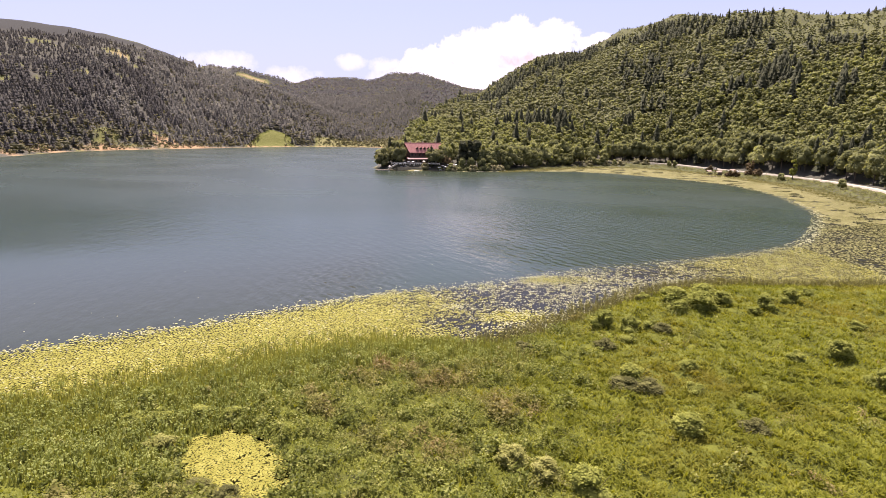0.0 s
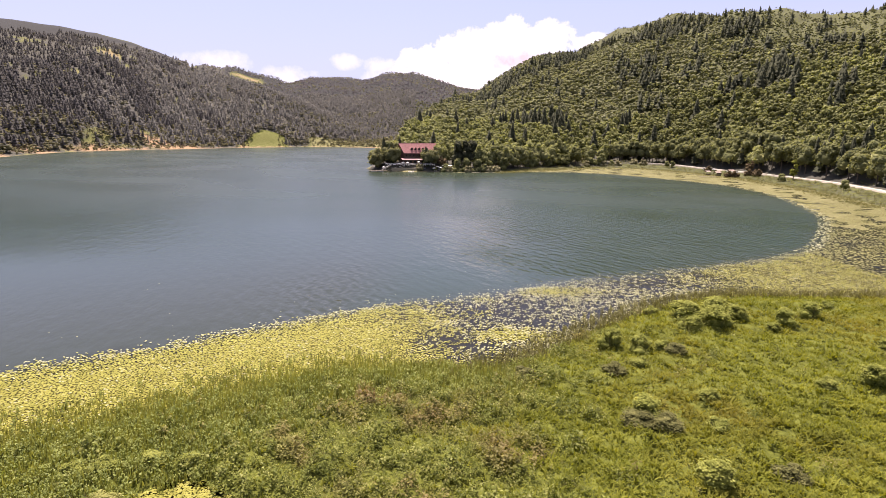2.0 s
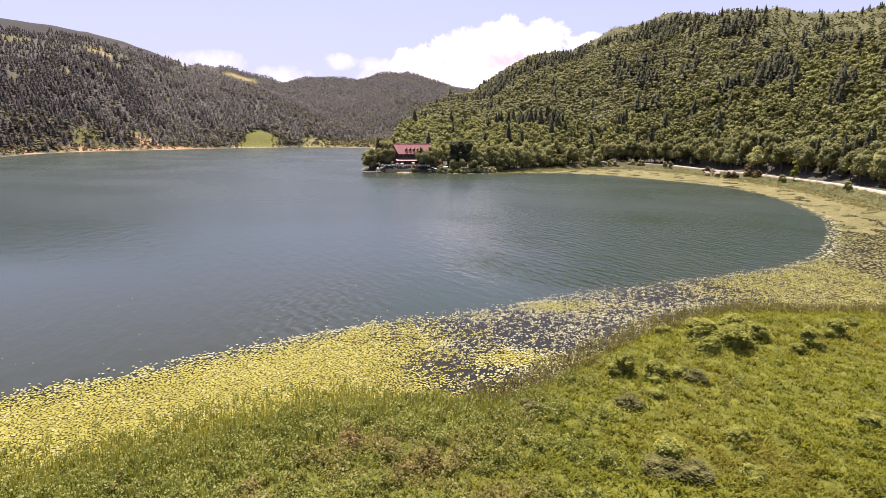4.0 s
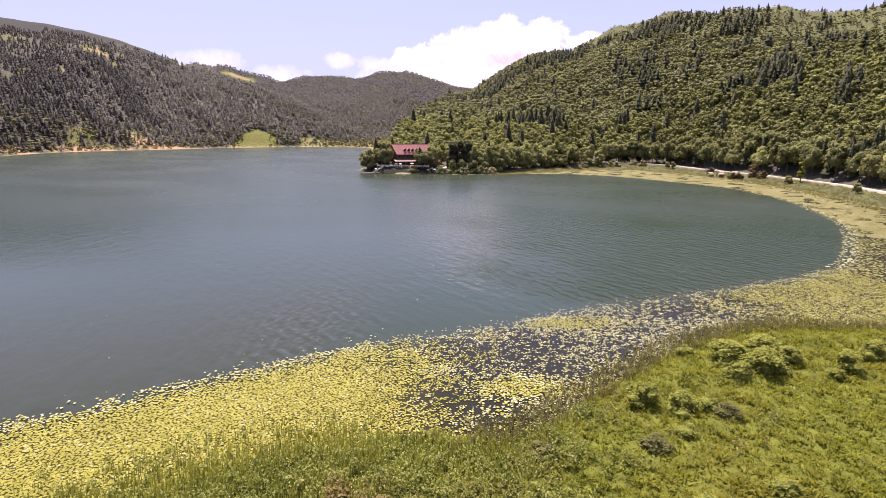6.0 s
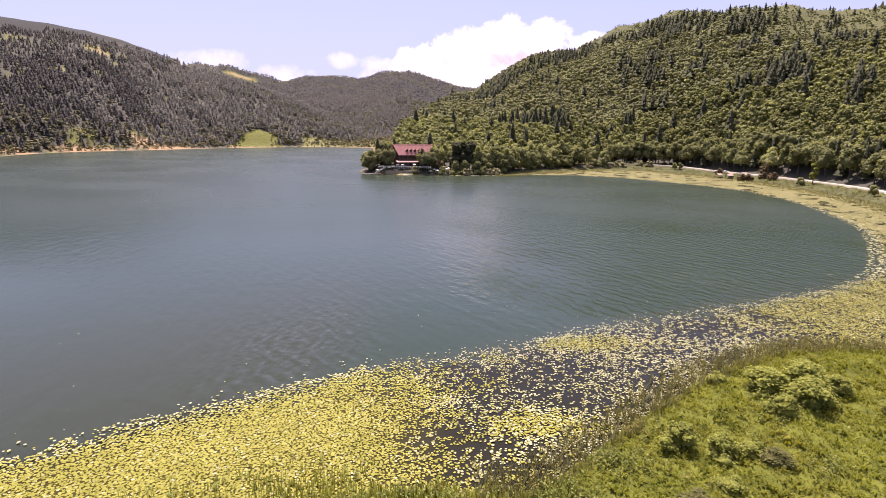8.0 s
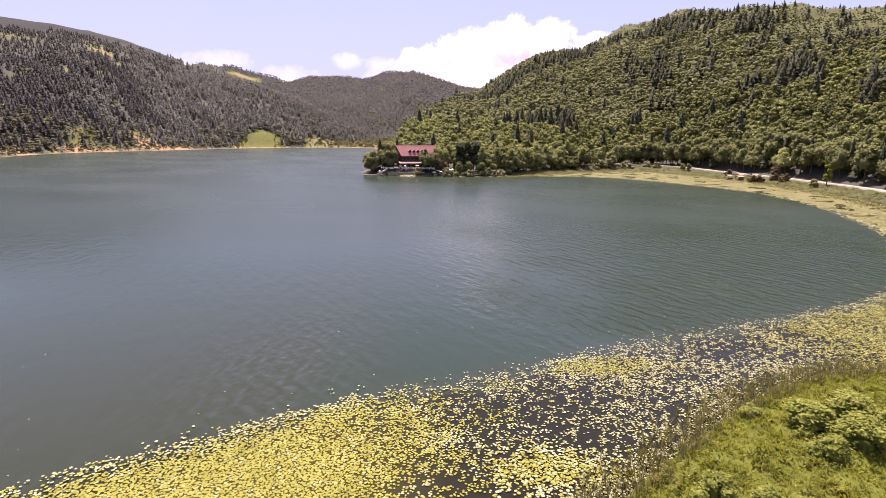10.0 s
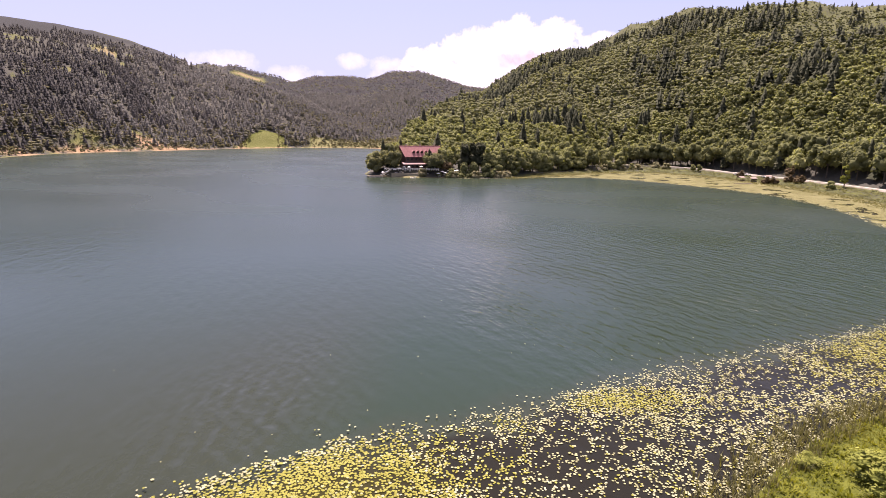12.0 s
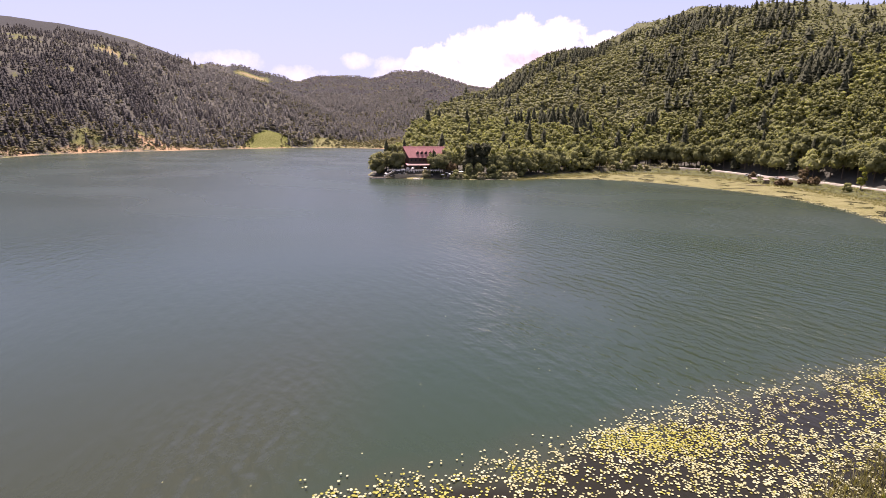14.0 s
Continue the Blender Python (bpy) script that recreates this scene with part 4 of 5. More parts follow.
    keep = (pool_rim(x, y) < 1.08) & (rng.uniform(0, 1, len(x)) < 0.85 + 0.3 * waves(x, y, 1.4, 58) - 0.5 * step(0.8, 1.1, pool_rim(x, y)))
    x, y = x[keep], y[keep]
    scattered("pool_lily_pads", shapes, x, y, rng.uniform(0.02, 0.06, len(x)), rng.uniform(0.075, 0.13, len(x)), LILY, "yellow-green lily pads filling a pool", "water lilies", rng=rng)


def sward():
    rng = np.random.RandomState(31)
    tuft = [blades(rng, 5, 0.34, 0.12, 0.42, 0.38) for _ in range(6)]
    tall = [blades(rng, 5, 1.0, 0.07, 0.16, 0.3) for _ in range(6)]
    bent = [blades(rng, 6, 1.0, 0.06, 0.75, 0.3) for _ in range(5)]

    def herb(sprays, h):
        a, rr, hh = rng.uniform(0, 6.283, sprays), rng.uniform(0, 0.42, sprays) ** 0.8, rng.uniform(0.12, 1, sprays)
        c = np.stack([np.cos(a) * rr, np.sin(a) * rr, hh * h], 1)
        n = np.stack([np.cos(a) * 0.6, np.sin(a) * 0.6, np.full(sprays, 1.1)], 1) + rng.normal(size=(sprays, 3)) * 0.4
        return leaves(c, n, 0.112, rng)

    def standing(stalks):
        """Leaves on thin upright stalks, standing out of shallow water."""
        pieces = []
        for k in range(stalks):
            a, b, h = rng.uniform(0, 6.283), rng.uniform(0, 6.283), rng.uniform(0.45, 1.0)
            foot = np.array([math.cos(a), math.sin(a), 0]) * rng.uniform(0.05, 0.34)
            side = np.array([-math.sin(b), math.cos(b), 0]) * 0.022
            top = foot + np.array([math.cos(b), math.sin(b), 0]) * 0.1 * h + (0, 0, h)
            pieces.append((np.array([foot - side, foot + side, top + side * 0.6, top - side * 0.6]), np.array([(0, 1, 2), (0, 2, 3)])))
            pieces.append(leaves(top[None], np.array([[math.cos(b) * 0.9, math.sin(b) * 0.9, 0.9]]), 0.105, rng))
        return join(pieces)

    def wet_depth(x):
        """How far inland the standing leaves reach."""
        return 7 + 12.5 * step(-8, -27, x)

    herbs = [herb(27, 1.0) for _ in range(8)]
    stands = [standing(7) for _ in range(8)]
    in_view = lambda x, y: (np.abs(x) < 0.87 * y + 6)
    # grass over the meadow
    x, y = jittered(-60, 110, 26, 106, 0.4, rng)
    near = jittered(0, 62, 28, 62, 0.45, rng)
    x, y = np.concatenate([x, near[0]]), np.concatenate([y, near[1]])
    keep = in_view(x, y)
    x, y = x[keep], y[keep]
    z, d, _ = land(x, y)
    leafy = step(13, 1, x - 0.25 * (y - 45) + 4 * waves(x, y, 11, 71))
    keep = (d > 0.2) & (rng.uniform(0, 1, len(x)) > leafy * 0.75) & (pool_rim(x, y) > 1.02)
    x, y, z = x[keep], y[keep], z[keep]
    size = rng.uniform(0.6, 1.25, len(x)) * np.clip(1 + 0.35 * waves(x, y, 5, 72) + 0.3 * waves(x, y, 2.1, 78), 0.4, 1.9)
    scattered("meadow_grass", tuft, x, y, z - 0.03, size, GRASS, "lush yellow-green meadow grass", "grass", size * rng.uniform(0.6, 1.3, len(x)), rng)
    # herbs of the wet bank
    x, y = jittered(-62, 95, 26, 104, 0.48, rng)
    keep = in_view(x, y)
    x, y = x[keep], y[keep]
    z, d, _ = land(x, y)
    leafy = np.maximum(step(14, 1, x - 0.25 * (y - 45) + 5 * waves(x, y, 11, 71)), 0.3 * step(0.5, 1.1, waves(x, y, 8, 76) + 0.5 * waves(x, y, 2.5, 77)))
    lump = 0.5 + 0.5 * waves(x, y, 6, 73)
    keep = (d > 0.5) & (rng.uniform(0, 1, len(x)) < leafy * (0.75 + 0.25 * lump) * np.where(x < 8, 0.08 + 0.92 * step(-4, 3, d - wet_depth(x) + 2 * waves(x, y, 7, 79)), 1.0)) & (pool_rim(x, y) > 0.97)
    x, y, z, lump = x[keep], y[keep], z[keep], lump[keep]
    size = rng.uniform(0.6, 1.3, len(x)) * np.clip(0.85 + 0.35 * waves(x, y, 6, 73) + 0.3 * waves(x, y, 2.2, 74), 0.45, 1.7)
    scattered("marsh_herbs", herbs, x, y, z - 0.05, size, HERB, "dense leafy green herbs on the wet bank", "herbs", size * 1.05, rng)
    # leaves and reeds standing before the bank
    x, y = jittered(-72, 16, 38, 84, 0.36, rng)
    keep = in_view(x, y)
    x, y = x[keep], y[keep]
    z, d, _ = land(x, y)
    d = d + 1.2 * waves(x, y, 6, 67)
    share = (step(-9.5, 3, d) ** 1.2 * step(-4, -9, x) + step(-1.0, 1.0, d) * step(-9, -4, x)) * step(5, -4, d - wet_depth(x)) * step(14, 4, x)
    keep = (rng.uniform(0, 1, len(x)) < share * (0.2 + 0.6 * step(-1, 6, d))) & (pool_rim(x, y) > 1.0)
    scattered("standing_leaves", stands, x[keep], y[keep], np.maximum(z[keep], -0.1), rng.uniform(0.8, 1.25, keep.sum()), EMERGENT, "dense upright green leaves standing in shallow water", "water plants", rng.uniform(0.7, 1.15, keep.sum()), rng)
    keep = (rng.uniform(0, 1, len(x)) < share * (0.9 - 0.6 * step(4, 11, d))) & (pool_rim(x, y) > 1.0)
    scattered("reeds", tall, x[keep], y[keep], np.maximum(z[keep], -0.1), rng.uniform(0.8, 1.2, keep.sum()), REED, "thin upright green reeds in shallow water", "reeds", rng.uniform(0.75, 1.3, keep.sum()) * (0.5 + 0.5 * step(-8, 1, d[keep])), rng)
    # bent dry sedge along the edge of the meadow
    x, y = jittered(4, 100, 64, 112, 0.4, rng)
    keep = in_view(x, y)
    x, y = x[keep], y[keep]
    z, d, _ = land(x, y)
    keep = rng.uniform(0, 1, len(x)) < step(-4.8, -0.8, d) * step(2.2, 0.4, d) * 0.62
    x, y, z = x[keep], y[keep], z[keep]
    scattered("dry_sedge", bent, x, y, np.maximum(z, 0), rng.uniform(0.8, 1.2, len(x)), SEDGE, "bent straw-coloured sedge at the meadow's edge", "sedge", rng.uniform(0.6, 1.2, len(x)), rng)
    # rough growth between the bay and the road
    x, y = jittered(60, 225, 105, 540, 1.65, rng)
    z, d, hills = land(x, y)
    road = from_line(ROAD_LINE, x, y)
    keep = (d > 0.5) & (road > 5) & (x < 0.86 * y + 10) & (hills < 2) & (rng.uniform(0, 1, len(x)) < 0.55 + 0.4 * waves(x, y, 18, 75))
    x, y, z = x[keep], y[keep], z[keep]
    scattered("roadside_growth", herbs, x, y, z - 0.1, rng.uniform(1.2, 2.6, len(x)), BROWN, "rough olive growth between bay and road", "undergrowth", rng.uniform(0.6, 1.6, len(x)), rng)
    # reed belt of the far bay
    x, y = jittered(40, 210, 230, 490, 1.1, rng)
    z, d, hills = land(x, y)
    keep = (d < 2) & (d > -14) & (rng.uniform(0, 1, len(x)) < step(-14, -3, d) * 0.8)
    x, y, z = x[keep], y[keep], z[keep]
    scattered("bay_reeds", bent, x, y, np.maximum(z, 0), rng.uniform(1.2, 2.0, len(x)), SEDGE, "straw-coloured reed belt round the bay", "reeds", rng.uniform(0.4, 1.0, len(x)), rng)


lilies()
sward()


def lily_patch():
    """The pads that float nearest to the meadow's tip, each a leaf of its own with a turned-up rim."""
    rng = np.random.RandomState(26)
    base = tagged(new("lily_patch"), "patch of yellow lily pads floating off the meadow", "water lilies")
    kinds = []
    for k in range(8):
        sides = 10
        a = np.linspace(0.2, 6.08, sides)
        wave = rng.uniform(0.92, 1.06, sides)
        rings = [np.stack([np.cos(a) * s * wave, np.sin(a) * s * wave, np.full(sides, h) + rng.uniform(0, 0.05, sides)], 1) for s, h in ((0.6, 0.0), (1.0, 0.07), (0.97, -0.05))]
        v = np.vstack([[[0.1, 0, -0.03]]] + rings)
        t = [(0, 1 + i, 2 + i) for i in range(sides - 1)]
        for r in (0, 1):
            for i in range(sides - 1):
                p, q = 1 + r * sides + i, 1 + (r + 1) * sides + i
                t += [(p, q, q + 1), (p, q + 1, p + 1)]
        kinds.append(arrays_mesh("lily_pad", v, t, PALE_LILY if k % 3 else LILY))
    x, y = jittered(6, 19, 74, 84, 0.52, rng)
    d, cover = inland(LAKE, x, y), lily_thickness(x, y)
    keep = np.where((d < -0.6) & (rng.uniform(0, 1, len(x)) < 0.35 + 0.6 * cover))[0]
    for k in keep[:300]:
        ob = new("lily_pad", kinds[rng.randint(8)])
        ob.parent = base
        ob.location = (x[k], y[k], 0.07 + rng.uniform(0, 0.03))
        ob.rotation_euler = (rng.uniform(-0.08, 0.08), rng.uniform(-0.08, 0.08), rng.uniform(0, 6.283))
        ob.scale = [rng.uniform(0.13, 0.19)] * 3


lily_patch()


# ---------------------------------------------------------------- shrubs and trees that stand alone
def tapered(bm, a, b, ra, rb, sides=6):
    a, b = Vector(a), Vector(b)
    q = (b - a).to_track_quat("Z", "Y")
    rings = []
    for c, r in ((a, ra), (b, rb)):
        rings.append([bm.verts.new(c + q @ Vector((math.cos(k / sides * 6.283) * r, math.sin(k / sides * 6.283) * r, 0))) for k in range(sides)])
    for k in range(sides):
        bm.faces.new((rings[0][k], rings[0][(k + 1) % sides], rings[1][(k + 1) % sides], rings[1][k]))
    bm.faces.new(rings[1])


def mesh_part(name, shape, mat, parent, label=""):
    ob = new(name, arrays_mesh(name, shape[0], shape[1], mat))
    ob.parent = parent
    return tagged(ob, label)


def broad_tree(seed, tall, label, wide=0.4, mat=None, sprays=420, low=0.2):
    rng = np.random.RandomState(seed)
    base = tagged(new("tree"), label, "tree", "trees of the near shore")
    bm = bmesh.new()
    tapered(bm, (0, 0, -0.4), (0.1, 0, tall * 0.45), tall * 0.022, tall * 0.014)
    for k in range(4):
        a = k * 1.57 + rng.uniform(0, 1)
        tapered(bm, (0.05, 0, tall * rng.uniform(0.22, 0.42)), (math.cos(a) * tall * 0.2, math.sin(a) * tall * 0.2, tall * rng.uniform(0.5, 0.72)), tall * 0.01, tall * 0.004, 5)
    part("trunk", bm, BARK, base)
    v, t = crown_shape(rng, 12, sprays, 0.045, wide, low)
    mesh_part("crown", (v * tall, t), mat or BEECH, base)
    return base


def fir_tree(seed, tall, label, wide=0.17):
    rng = np.random.RandomState(seed)
    base = tagged(new("tree"), label, "tree", "trees of the near shore")
    bm = bmesh.new()
    tapered(bm, (0, 0, -0.4), (0, 0, tall * 0.8), tall * 0.016, tall * 0.004)
    part("trunk", bm, BARK, base)
    v, t = conifer_shape(rng, 11, 13, wide)
    mesh_part("crown", (v * tall, t), FIR, base)
    return base


def shrub(seed, tall, wide, label, mat=None):
    rng = np.random.RandomState(seed)
    base = tagged(new("shrub"), label, "shrub", "shrubs of the meadow")
    bm = bmesh.new()
    for k in range(6):
        a = k * 1.05 + rng.uniform(0, 0.6)
        tapered(bm, (math.cos(a) * 0.1, math.sin(a) * 0.1, -0.15), (math.cos(a) * wide * 0.4, math.sin(a) * wide * 0.4, tall * rng.uniform(0.5, 0.8)), 0.035, 0.012, 5)
    part("stems", bm, BARK, base)
    v, t = crown_shape(rng, 26, 2200, 0.031, 0.45, -0.1, core=0.82)
    mesh_part("crown", (v * (wide / 0.9, wide / 0.9, tall), t), mat or SHRUB, base)
    return base


SHRUB_KINDS = [shrub(101, 3.3, 5.2, "large green willow shrub in the meadow"), shrub(102, 2.5, 3.7, "green willow shrub in the meadow"),
               shrub(103, 1.3, 2.4, "small rounded green shrub among grass"), shrub(104, 1.5, 3.0, "grey-brown half-dry shrub in the meadow", BROWN),
               shrub(105, 1.8, 3.0, "pale yellow-green shrub among herbs", YELLOW), shrub(106, 1.5, 3.5, "wide dark-stemmed shrub with sparse leaves", BROWN)]
used = set()


def put(kinds, which, x, y, turn, sink=0.1):
    m = pose(x, y, height(x, y) - sink, 0, 0, turn)
    if which in used:
        return copy_thing(kinds[which], m)
    used.add(which)
    kinds[which].matrix_world = m
    return kinds[which]


for k, (which, x, y) in enumerate((
        (0, 42.5, 88.8), (0, 37.4, 87.2), (1, 44.6, 86.2), (0, 40.5, 84.0), (1, 36.0, 82.0), (1, 22.8, 75.6), (1, 26.2, 74.2), (3, 30.2, 73.0), (2, 29.0, 74.5),
        (3, 20.8, 67.6), (3, 10.2, 66.3), (5, 19.2, 55.4), (5, 21.8, 55.0), (1, 21.0, 57.2), (2, 28.6, 60.9), (3, 29.2, 47.8), (1, 22.2, 46.6), (2, 26.8, 55.2), (1, 56.4, 87.6), (1, 50.6, 84.0), (2, 48.0, 82.6),
        (1, 48.5, 64.6), (2, 42.6, 63.4), (1, 47.6, 56.2), (4, 5.8, 41.4), (4, 8.2, 39.8), (1, 11.4, 37.8), (3, -18.2, 37.6), (3, -16.0, 36.6), (2, -25.4, 46.6), (4, -23.6, 43.0), (2, -28.0, 46.9), (2, -22.6, 48.6), (2, -19.6, 48.9),
        (2, 24.5, 69.6), (2, 33.5, 90.2), (2, 63.0, 93.5), (2, 59.0, 76.0))):
    put(SHRUB_KINDS, which, x, y, 57 * k)

TREE_KINDS = [broad_tree(201, 14, "green beech with a dense round crown", low=0.2), broad_tree(202, 17, "tall green beech at the wood's edge", low=0.25), broad_tree(203, 11, "young green beech with a low crown", 0.42, DARK_LEAF, low=0.05),
              broad_tree(204, 9, "low bushy green tree by the water", 0.5, DARK_LEAF, low=0.0), fir_tree(205, 20, "dark green fir at the wood's edge", 0.19), fir_tree(206, 14, "dark green young fir", 0.2),
              broad_tree(207, 5.5, "rounded green bush beside the road", 0.5, low=0.02), broad_tree(208, 13.5, "slender pale green young poplar", 0.17, SHRUB, low=0.1), broad_tree(209, 22, "tall dark broad-crowned tree near the water", 0.33, FIR, 600, 0.06),
              broad_tree(210, 4.2, "pale khaki-green bush on the shore", 0.85, SCRUB, 700, -0.1),
              # This beech takes the dark leaves: the wood edge's shade put into colour
              broad_tree(211, 19, "tall high-crowned beech above the road", 0.36, DARK_LEAF, 520, 0.4), broad_tree(212, 17, "high-crowned dull green oak above the road", 0.38, DARK_LEAF, 520, 0.36),
              broad_tree(213, 4.6, "russet bush on the verge of the road", 0.6, RUSSET, 500, -0.05),
              broad_tree(214, 9.5, "half-bare russet tree beside the terrace", 0.36, RUSSET, 300, 0.25),
              broad_tree(215, 14, "dense dark olive tree beside the terrace", 0.4, OLIVE, 620, 0.04), broad_tree(216, 2.9, "low green bush on the shore", 0.95, DARK_LEAF, 620, -0.1)]
used = set()
tree_rng = np.random.RandomState(77)
# the wood's edge above the road
walked = 0.0
for a, b in zip(ROAD_LINE[:-1], ROAD_LINE[1:]):
    e = (b - a) / np.linalg.norm(b - a)
    walked += np.linalg.norm(b - a)
    if walked < 5.5 or a[1] < 225:
        continue
    walked = 0
    out = np.array([e[1], -e[0]])
    if out @ (a - (60, 300)) < 0:
        out = -out
    for row in (6.5, 11.5, 17.0):
        p = a + out * (row + tree_rng.uniform(-1.5, 2.5)) + e * tree_rng.uniform(-2, 2)
        put(TREE_KINDS, int(tree_rng.choice([10, 11, 10, 11, 1, 4] if a[1] > 395 else ([10, 11, 11, 4] if row < 8 else [1, 11, 2, 4]))), p[0], p[1], tree_rng.uniform(0, 360), 0.2)
# round the house and along its shore
for which, x, y in ((14, -45, 414.5), (14, -42.5, 419), (14, -37.5, 420), (4, -41, 426), (14, -35.5, 414.5), (11, -34, 428), (14, -47, 424), (1, -40, 436), (0, -48, 436), (4, -30, 436), (1, -22, 437),
                    (14, -9.4, 408.6), (14, -5.6, 410), (15, -3.4, 408), (13, -1.2, 412.5), (13, 2.2, 414), (1, -4, 430), (1, 6, 434), (0, 3, 426), (15, 2.5, 404.6), (9, 7, 405), (15, 11.5, 404.8), (15, 16, 405.6), (9, 20.5, 406), (15, 25, 407), (15, 30, 408.4), (9, 35.5, 410.5), (3, 13, 411), (3, 19, 412.5),
                    (8, 16, 419), (8, 23, 421), (4, 12, 422), (1, 27, 424), (5, -32.5, 412.5), (5, -36, 417), (14, -31.5, 412), (5, -9.6, 410.5), (5, -8.2, 408), (0, -1.5, 419), (1, -1, 424), (11, -37, 428), (0, 30, 421), (1, 36, 424), (2, 34, 416.5), (0, 42, 424), (1, 49, 428), (0, 55, 434), (2, 47, 421), (9, 41, 413), (1, 62, 441),
                    (6, 4.5, 406), (15, 9.5, 407), (15, 18, 407.5), (3, 27.5, 410), (6, 32.5, 411.5), (9, 38.5, 412.5), (0, 69, 446), (2, 75, 452), (1, 84, 462), (0, 92, 472), (1, 76, 462), (0, 28, 428), (1, 10, 430), (4, 40, 433), (9, -13.5, 405.6)):
    put(TREE_KINDS, which, x, y, tree_rng.uniform(0, 360), 0.2)
# the wood's edge behind the shore beyond the house
ex, ey = jittered(40, 150, 404, 520, 8.5, tree_rng)
ed = inland(LAKE, ex, ey)
for x, y, d, way in zip(ex, ey, ed, from_line(ROAD_LINE, ex, ey)):
    if 9 < d < 30 and way > 9 and (x < 128 or y > 490):
        put(TREE_KINDS, int(tree_rng.choice([3, 2, 11] if d < 14 else [0, 1, 2, 11, 1])), x, y, tree_rng.uniform(0, 360), 0.2)
# bushes between road and bay
for which, x, y in ((9, 112, 505), (9, 120, 512), (9, 128, 510), (6, 134, 514), (9, 142, 512), (9, 168, 496), (9, 174, 490), (12, 200, 427), (12, 196, 389), (12, 199, 386), (12, 208, 386), (12, 210, 381), (12, 209, 376), (13, 212, 392), (7, 214, 347), (6, 206, 346), (6, 203, 288), (6, 186, 470), (6, 189, 466), (9, 124, 484), (9, 139, 489), (6, 131, 487), (9, 153, 492), (6, 147, 490)):
    put(TREE_KINDS, which, x, y, tree_rng.uniform(0, 360), 0.1)

# ---------------------------------------------------------------- the road
def road():
    bm = bmesh.new()
    line = curve_through(ROAD_LINE[::2], 6, False)
    e = np.gradient(line, axis=0)
    e /= np.linalg.norm(e, axis=1)[:, None]
    side = np.stack([e[:, 1], -e[:, 0]], 1)
    z = land(line[:, 0], line[:, 1])[0]
    z = np.convolve(np.pad(z, 6, mode="edge"), np.ones(13) / 13, "valid") + 0.35
    rows = []
    for p, s, h in zip(line, side, z):
        rows.append([bm.verts.new((*(p + s * w), h + dz)) for w, dz in ((-2.2, -0.9), (-1.8, 0), (0, 0.05), (1.8, 0), (2.2, -0.9))])
    for r0, r1 in zip(rows[:-1], rows[1:]):
        for k in range(4):
            bm.faces.new((r0[k], r0[k + 1], r1[k + 1], r1[k]))
    mesh = bpy.data.meshes.new("road")
    bm.to_mesh(mesh)
    bm.free()
    mesh.materials.append(CONCRETE)
    return tagged(new("road", mesh), "pale sunlit lakeside road", "road", kind="structure")


road()
# ---------------------------------------------------------------- the lakeside house
ROOF_RED = plain("red_roof_sheet", (0.2, 0.078, 0.078), (0.28, 0.12, 0.118), 0.9, 2.0)
WALL_WOOD = plain("stained_boards", (0.075, 0.034, 0.03), (0.12, 0.056, 0.047), 0.75, 3.0)
AWNING = plain("faded_red_awning", (0.21, 0.115, 0.11), (0.28, 0.16, 0.15), 0.7, 2.0)
WHITE = plain("white_paint", (0.72, 0.7, 0.66), (0.82, 0.8, 0.77), 0.6, 3.0)
STONE = plain("pale_stone", (0.23, 0.2, 0.13), (0.33, 0.29, 0.2), 0.9, 1.6, 0.05)
TIMBER = plain("weathered_timber", (0.07, 0.053, 0.039), (0.13, 0.1, 0.072), 0.85, 3.0)
GLASS = plain("dark_window_glass", (0.02, 0.022, 0.025), (0.03, 0.034, 0.04), 0.08, 1.0)
RUBBER = plain("tyre_rubber", (0.02, 0.02, 0.02), (0.035, 0.035, 0.035), 0.85, 6.0)


def box(bm, x0, x1, y0, y1, z0, z1, bevel=0.0):
    r = bmesh.ops.create_cube(bm, size=1)
    for v in r["verts"]:
        v.co = Vector((x0 + (v.co.x + 0.5) * (x1 - x0), y0 + (v.co.y + 0.5) * (y1 - y0), z0 + (v.co.z + 0.5) * (z1 - z0)))
    if bevel:
        edges = list({e for v in r["verts"] for e in v.link_edges})
        bmesh.ops.bevel(bm, geom=edges, offset=bevel, segments=1, affect="EDGES")


def boxed(name, mat, parent, *span, bevel=0.03, label=""):
    bm = bmesh.new()
    box(bm, *span, bevel=bevel)
    return part(name, bm, mat, parent, label)


def prism(bm, outline, x0, x1):
    """An outline of (y, z) drawn out along x."""
    a = [bm.verts.new((x0, y, z)) for y, z in outline]
    b = [bm.verts.new((x1, y, z)) for y, z in outline]
    bm.faces.new(a[::-1]), bm.faces.new(b)
    for k in range(len(outline)):
        n = (k + 1) % len(outline)
        bm.faces.new((a[k], a[n], b[n], b[k]))


def gable(bm, x0, x1, half, z0, z1, thick=0.28):
    """Two roof slopes with thickness, ridge along x."""
    prism(bm, [(-half, z0), (0, z1), (half, z0), (half, z0 - thick), (0, z1 - thick), (-half, z0 - thick)], x0, x1)


def window(parent, x, y, z, w=1.1, h=1.4):
    f = boxed("window", TIMBER, parent, x - w / 2, x + w / 2, y - 0.08, y + 0.02, z, z + h, bevel=0.02)
    boxed("pane", GLASS, f, x - w / 2 + 0.09, x - 0.03, y - 0.1, y - 0.06, z + 0.09, z + h - 0.09, bevel=0.0)
    boxed("pane", GLASS, f, x + 0.03, x + w / 2 - 0.09, y - 0.1, y - 0.06, z + 0.09, z + h - 0.09, bevel=0.0)
    return f


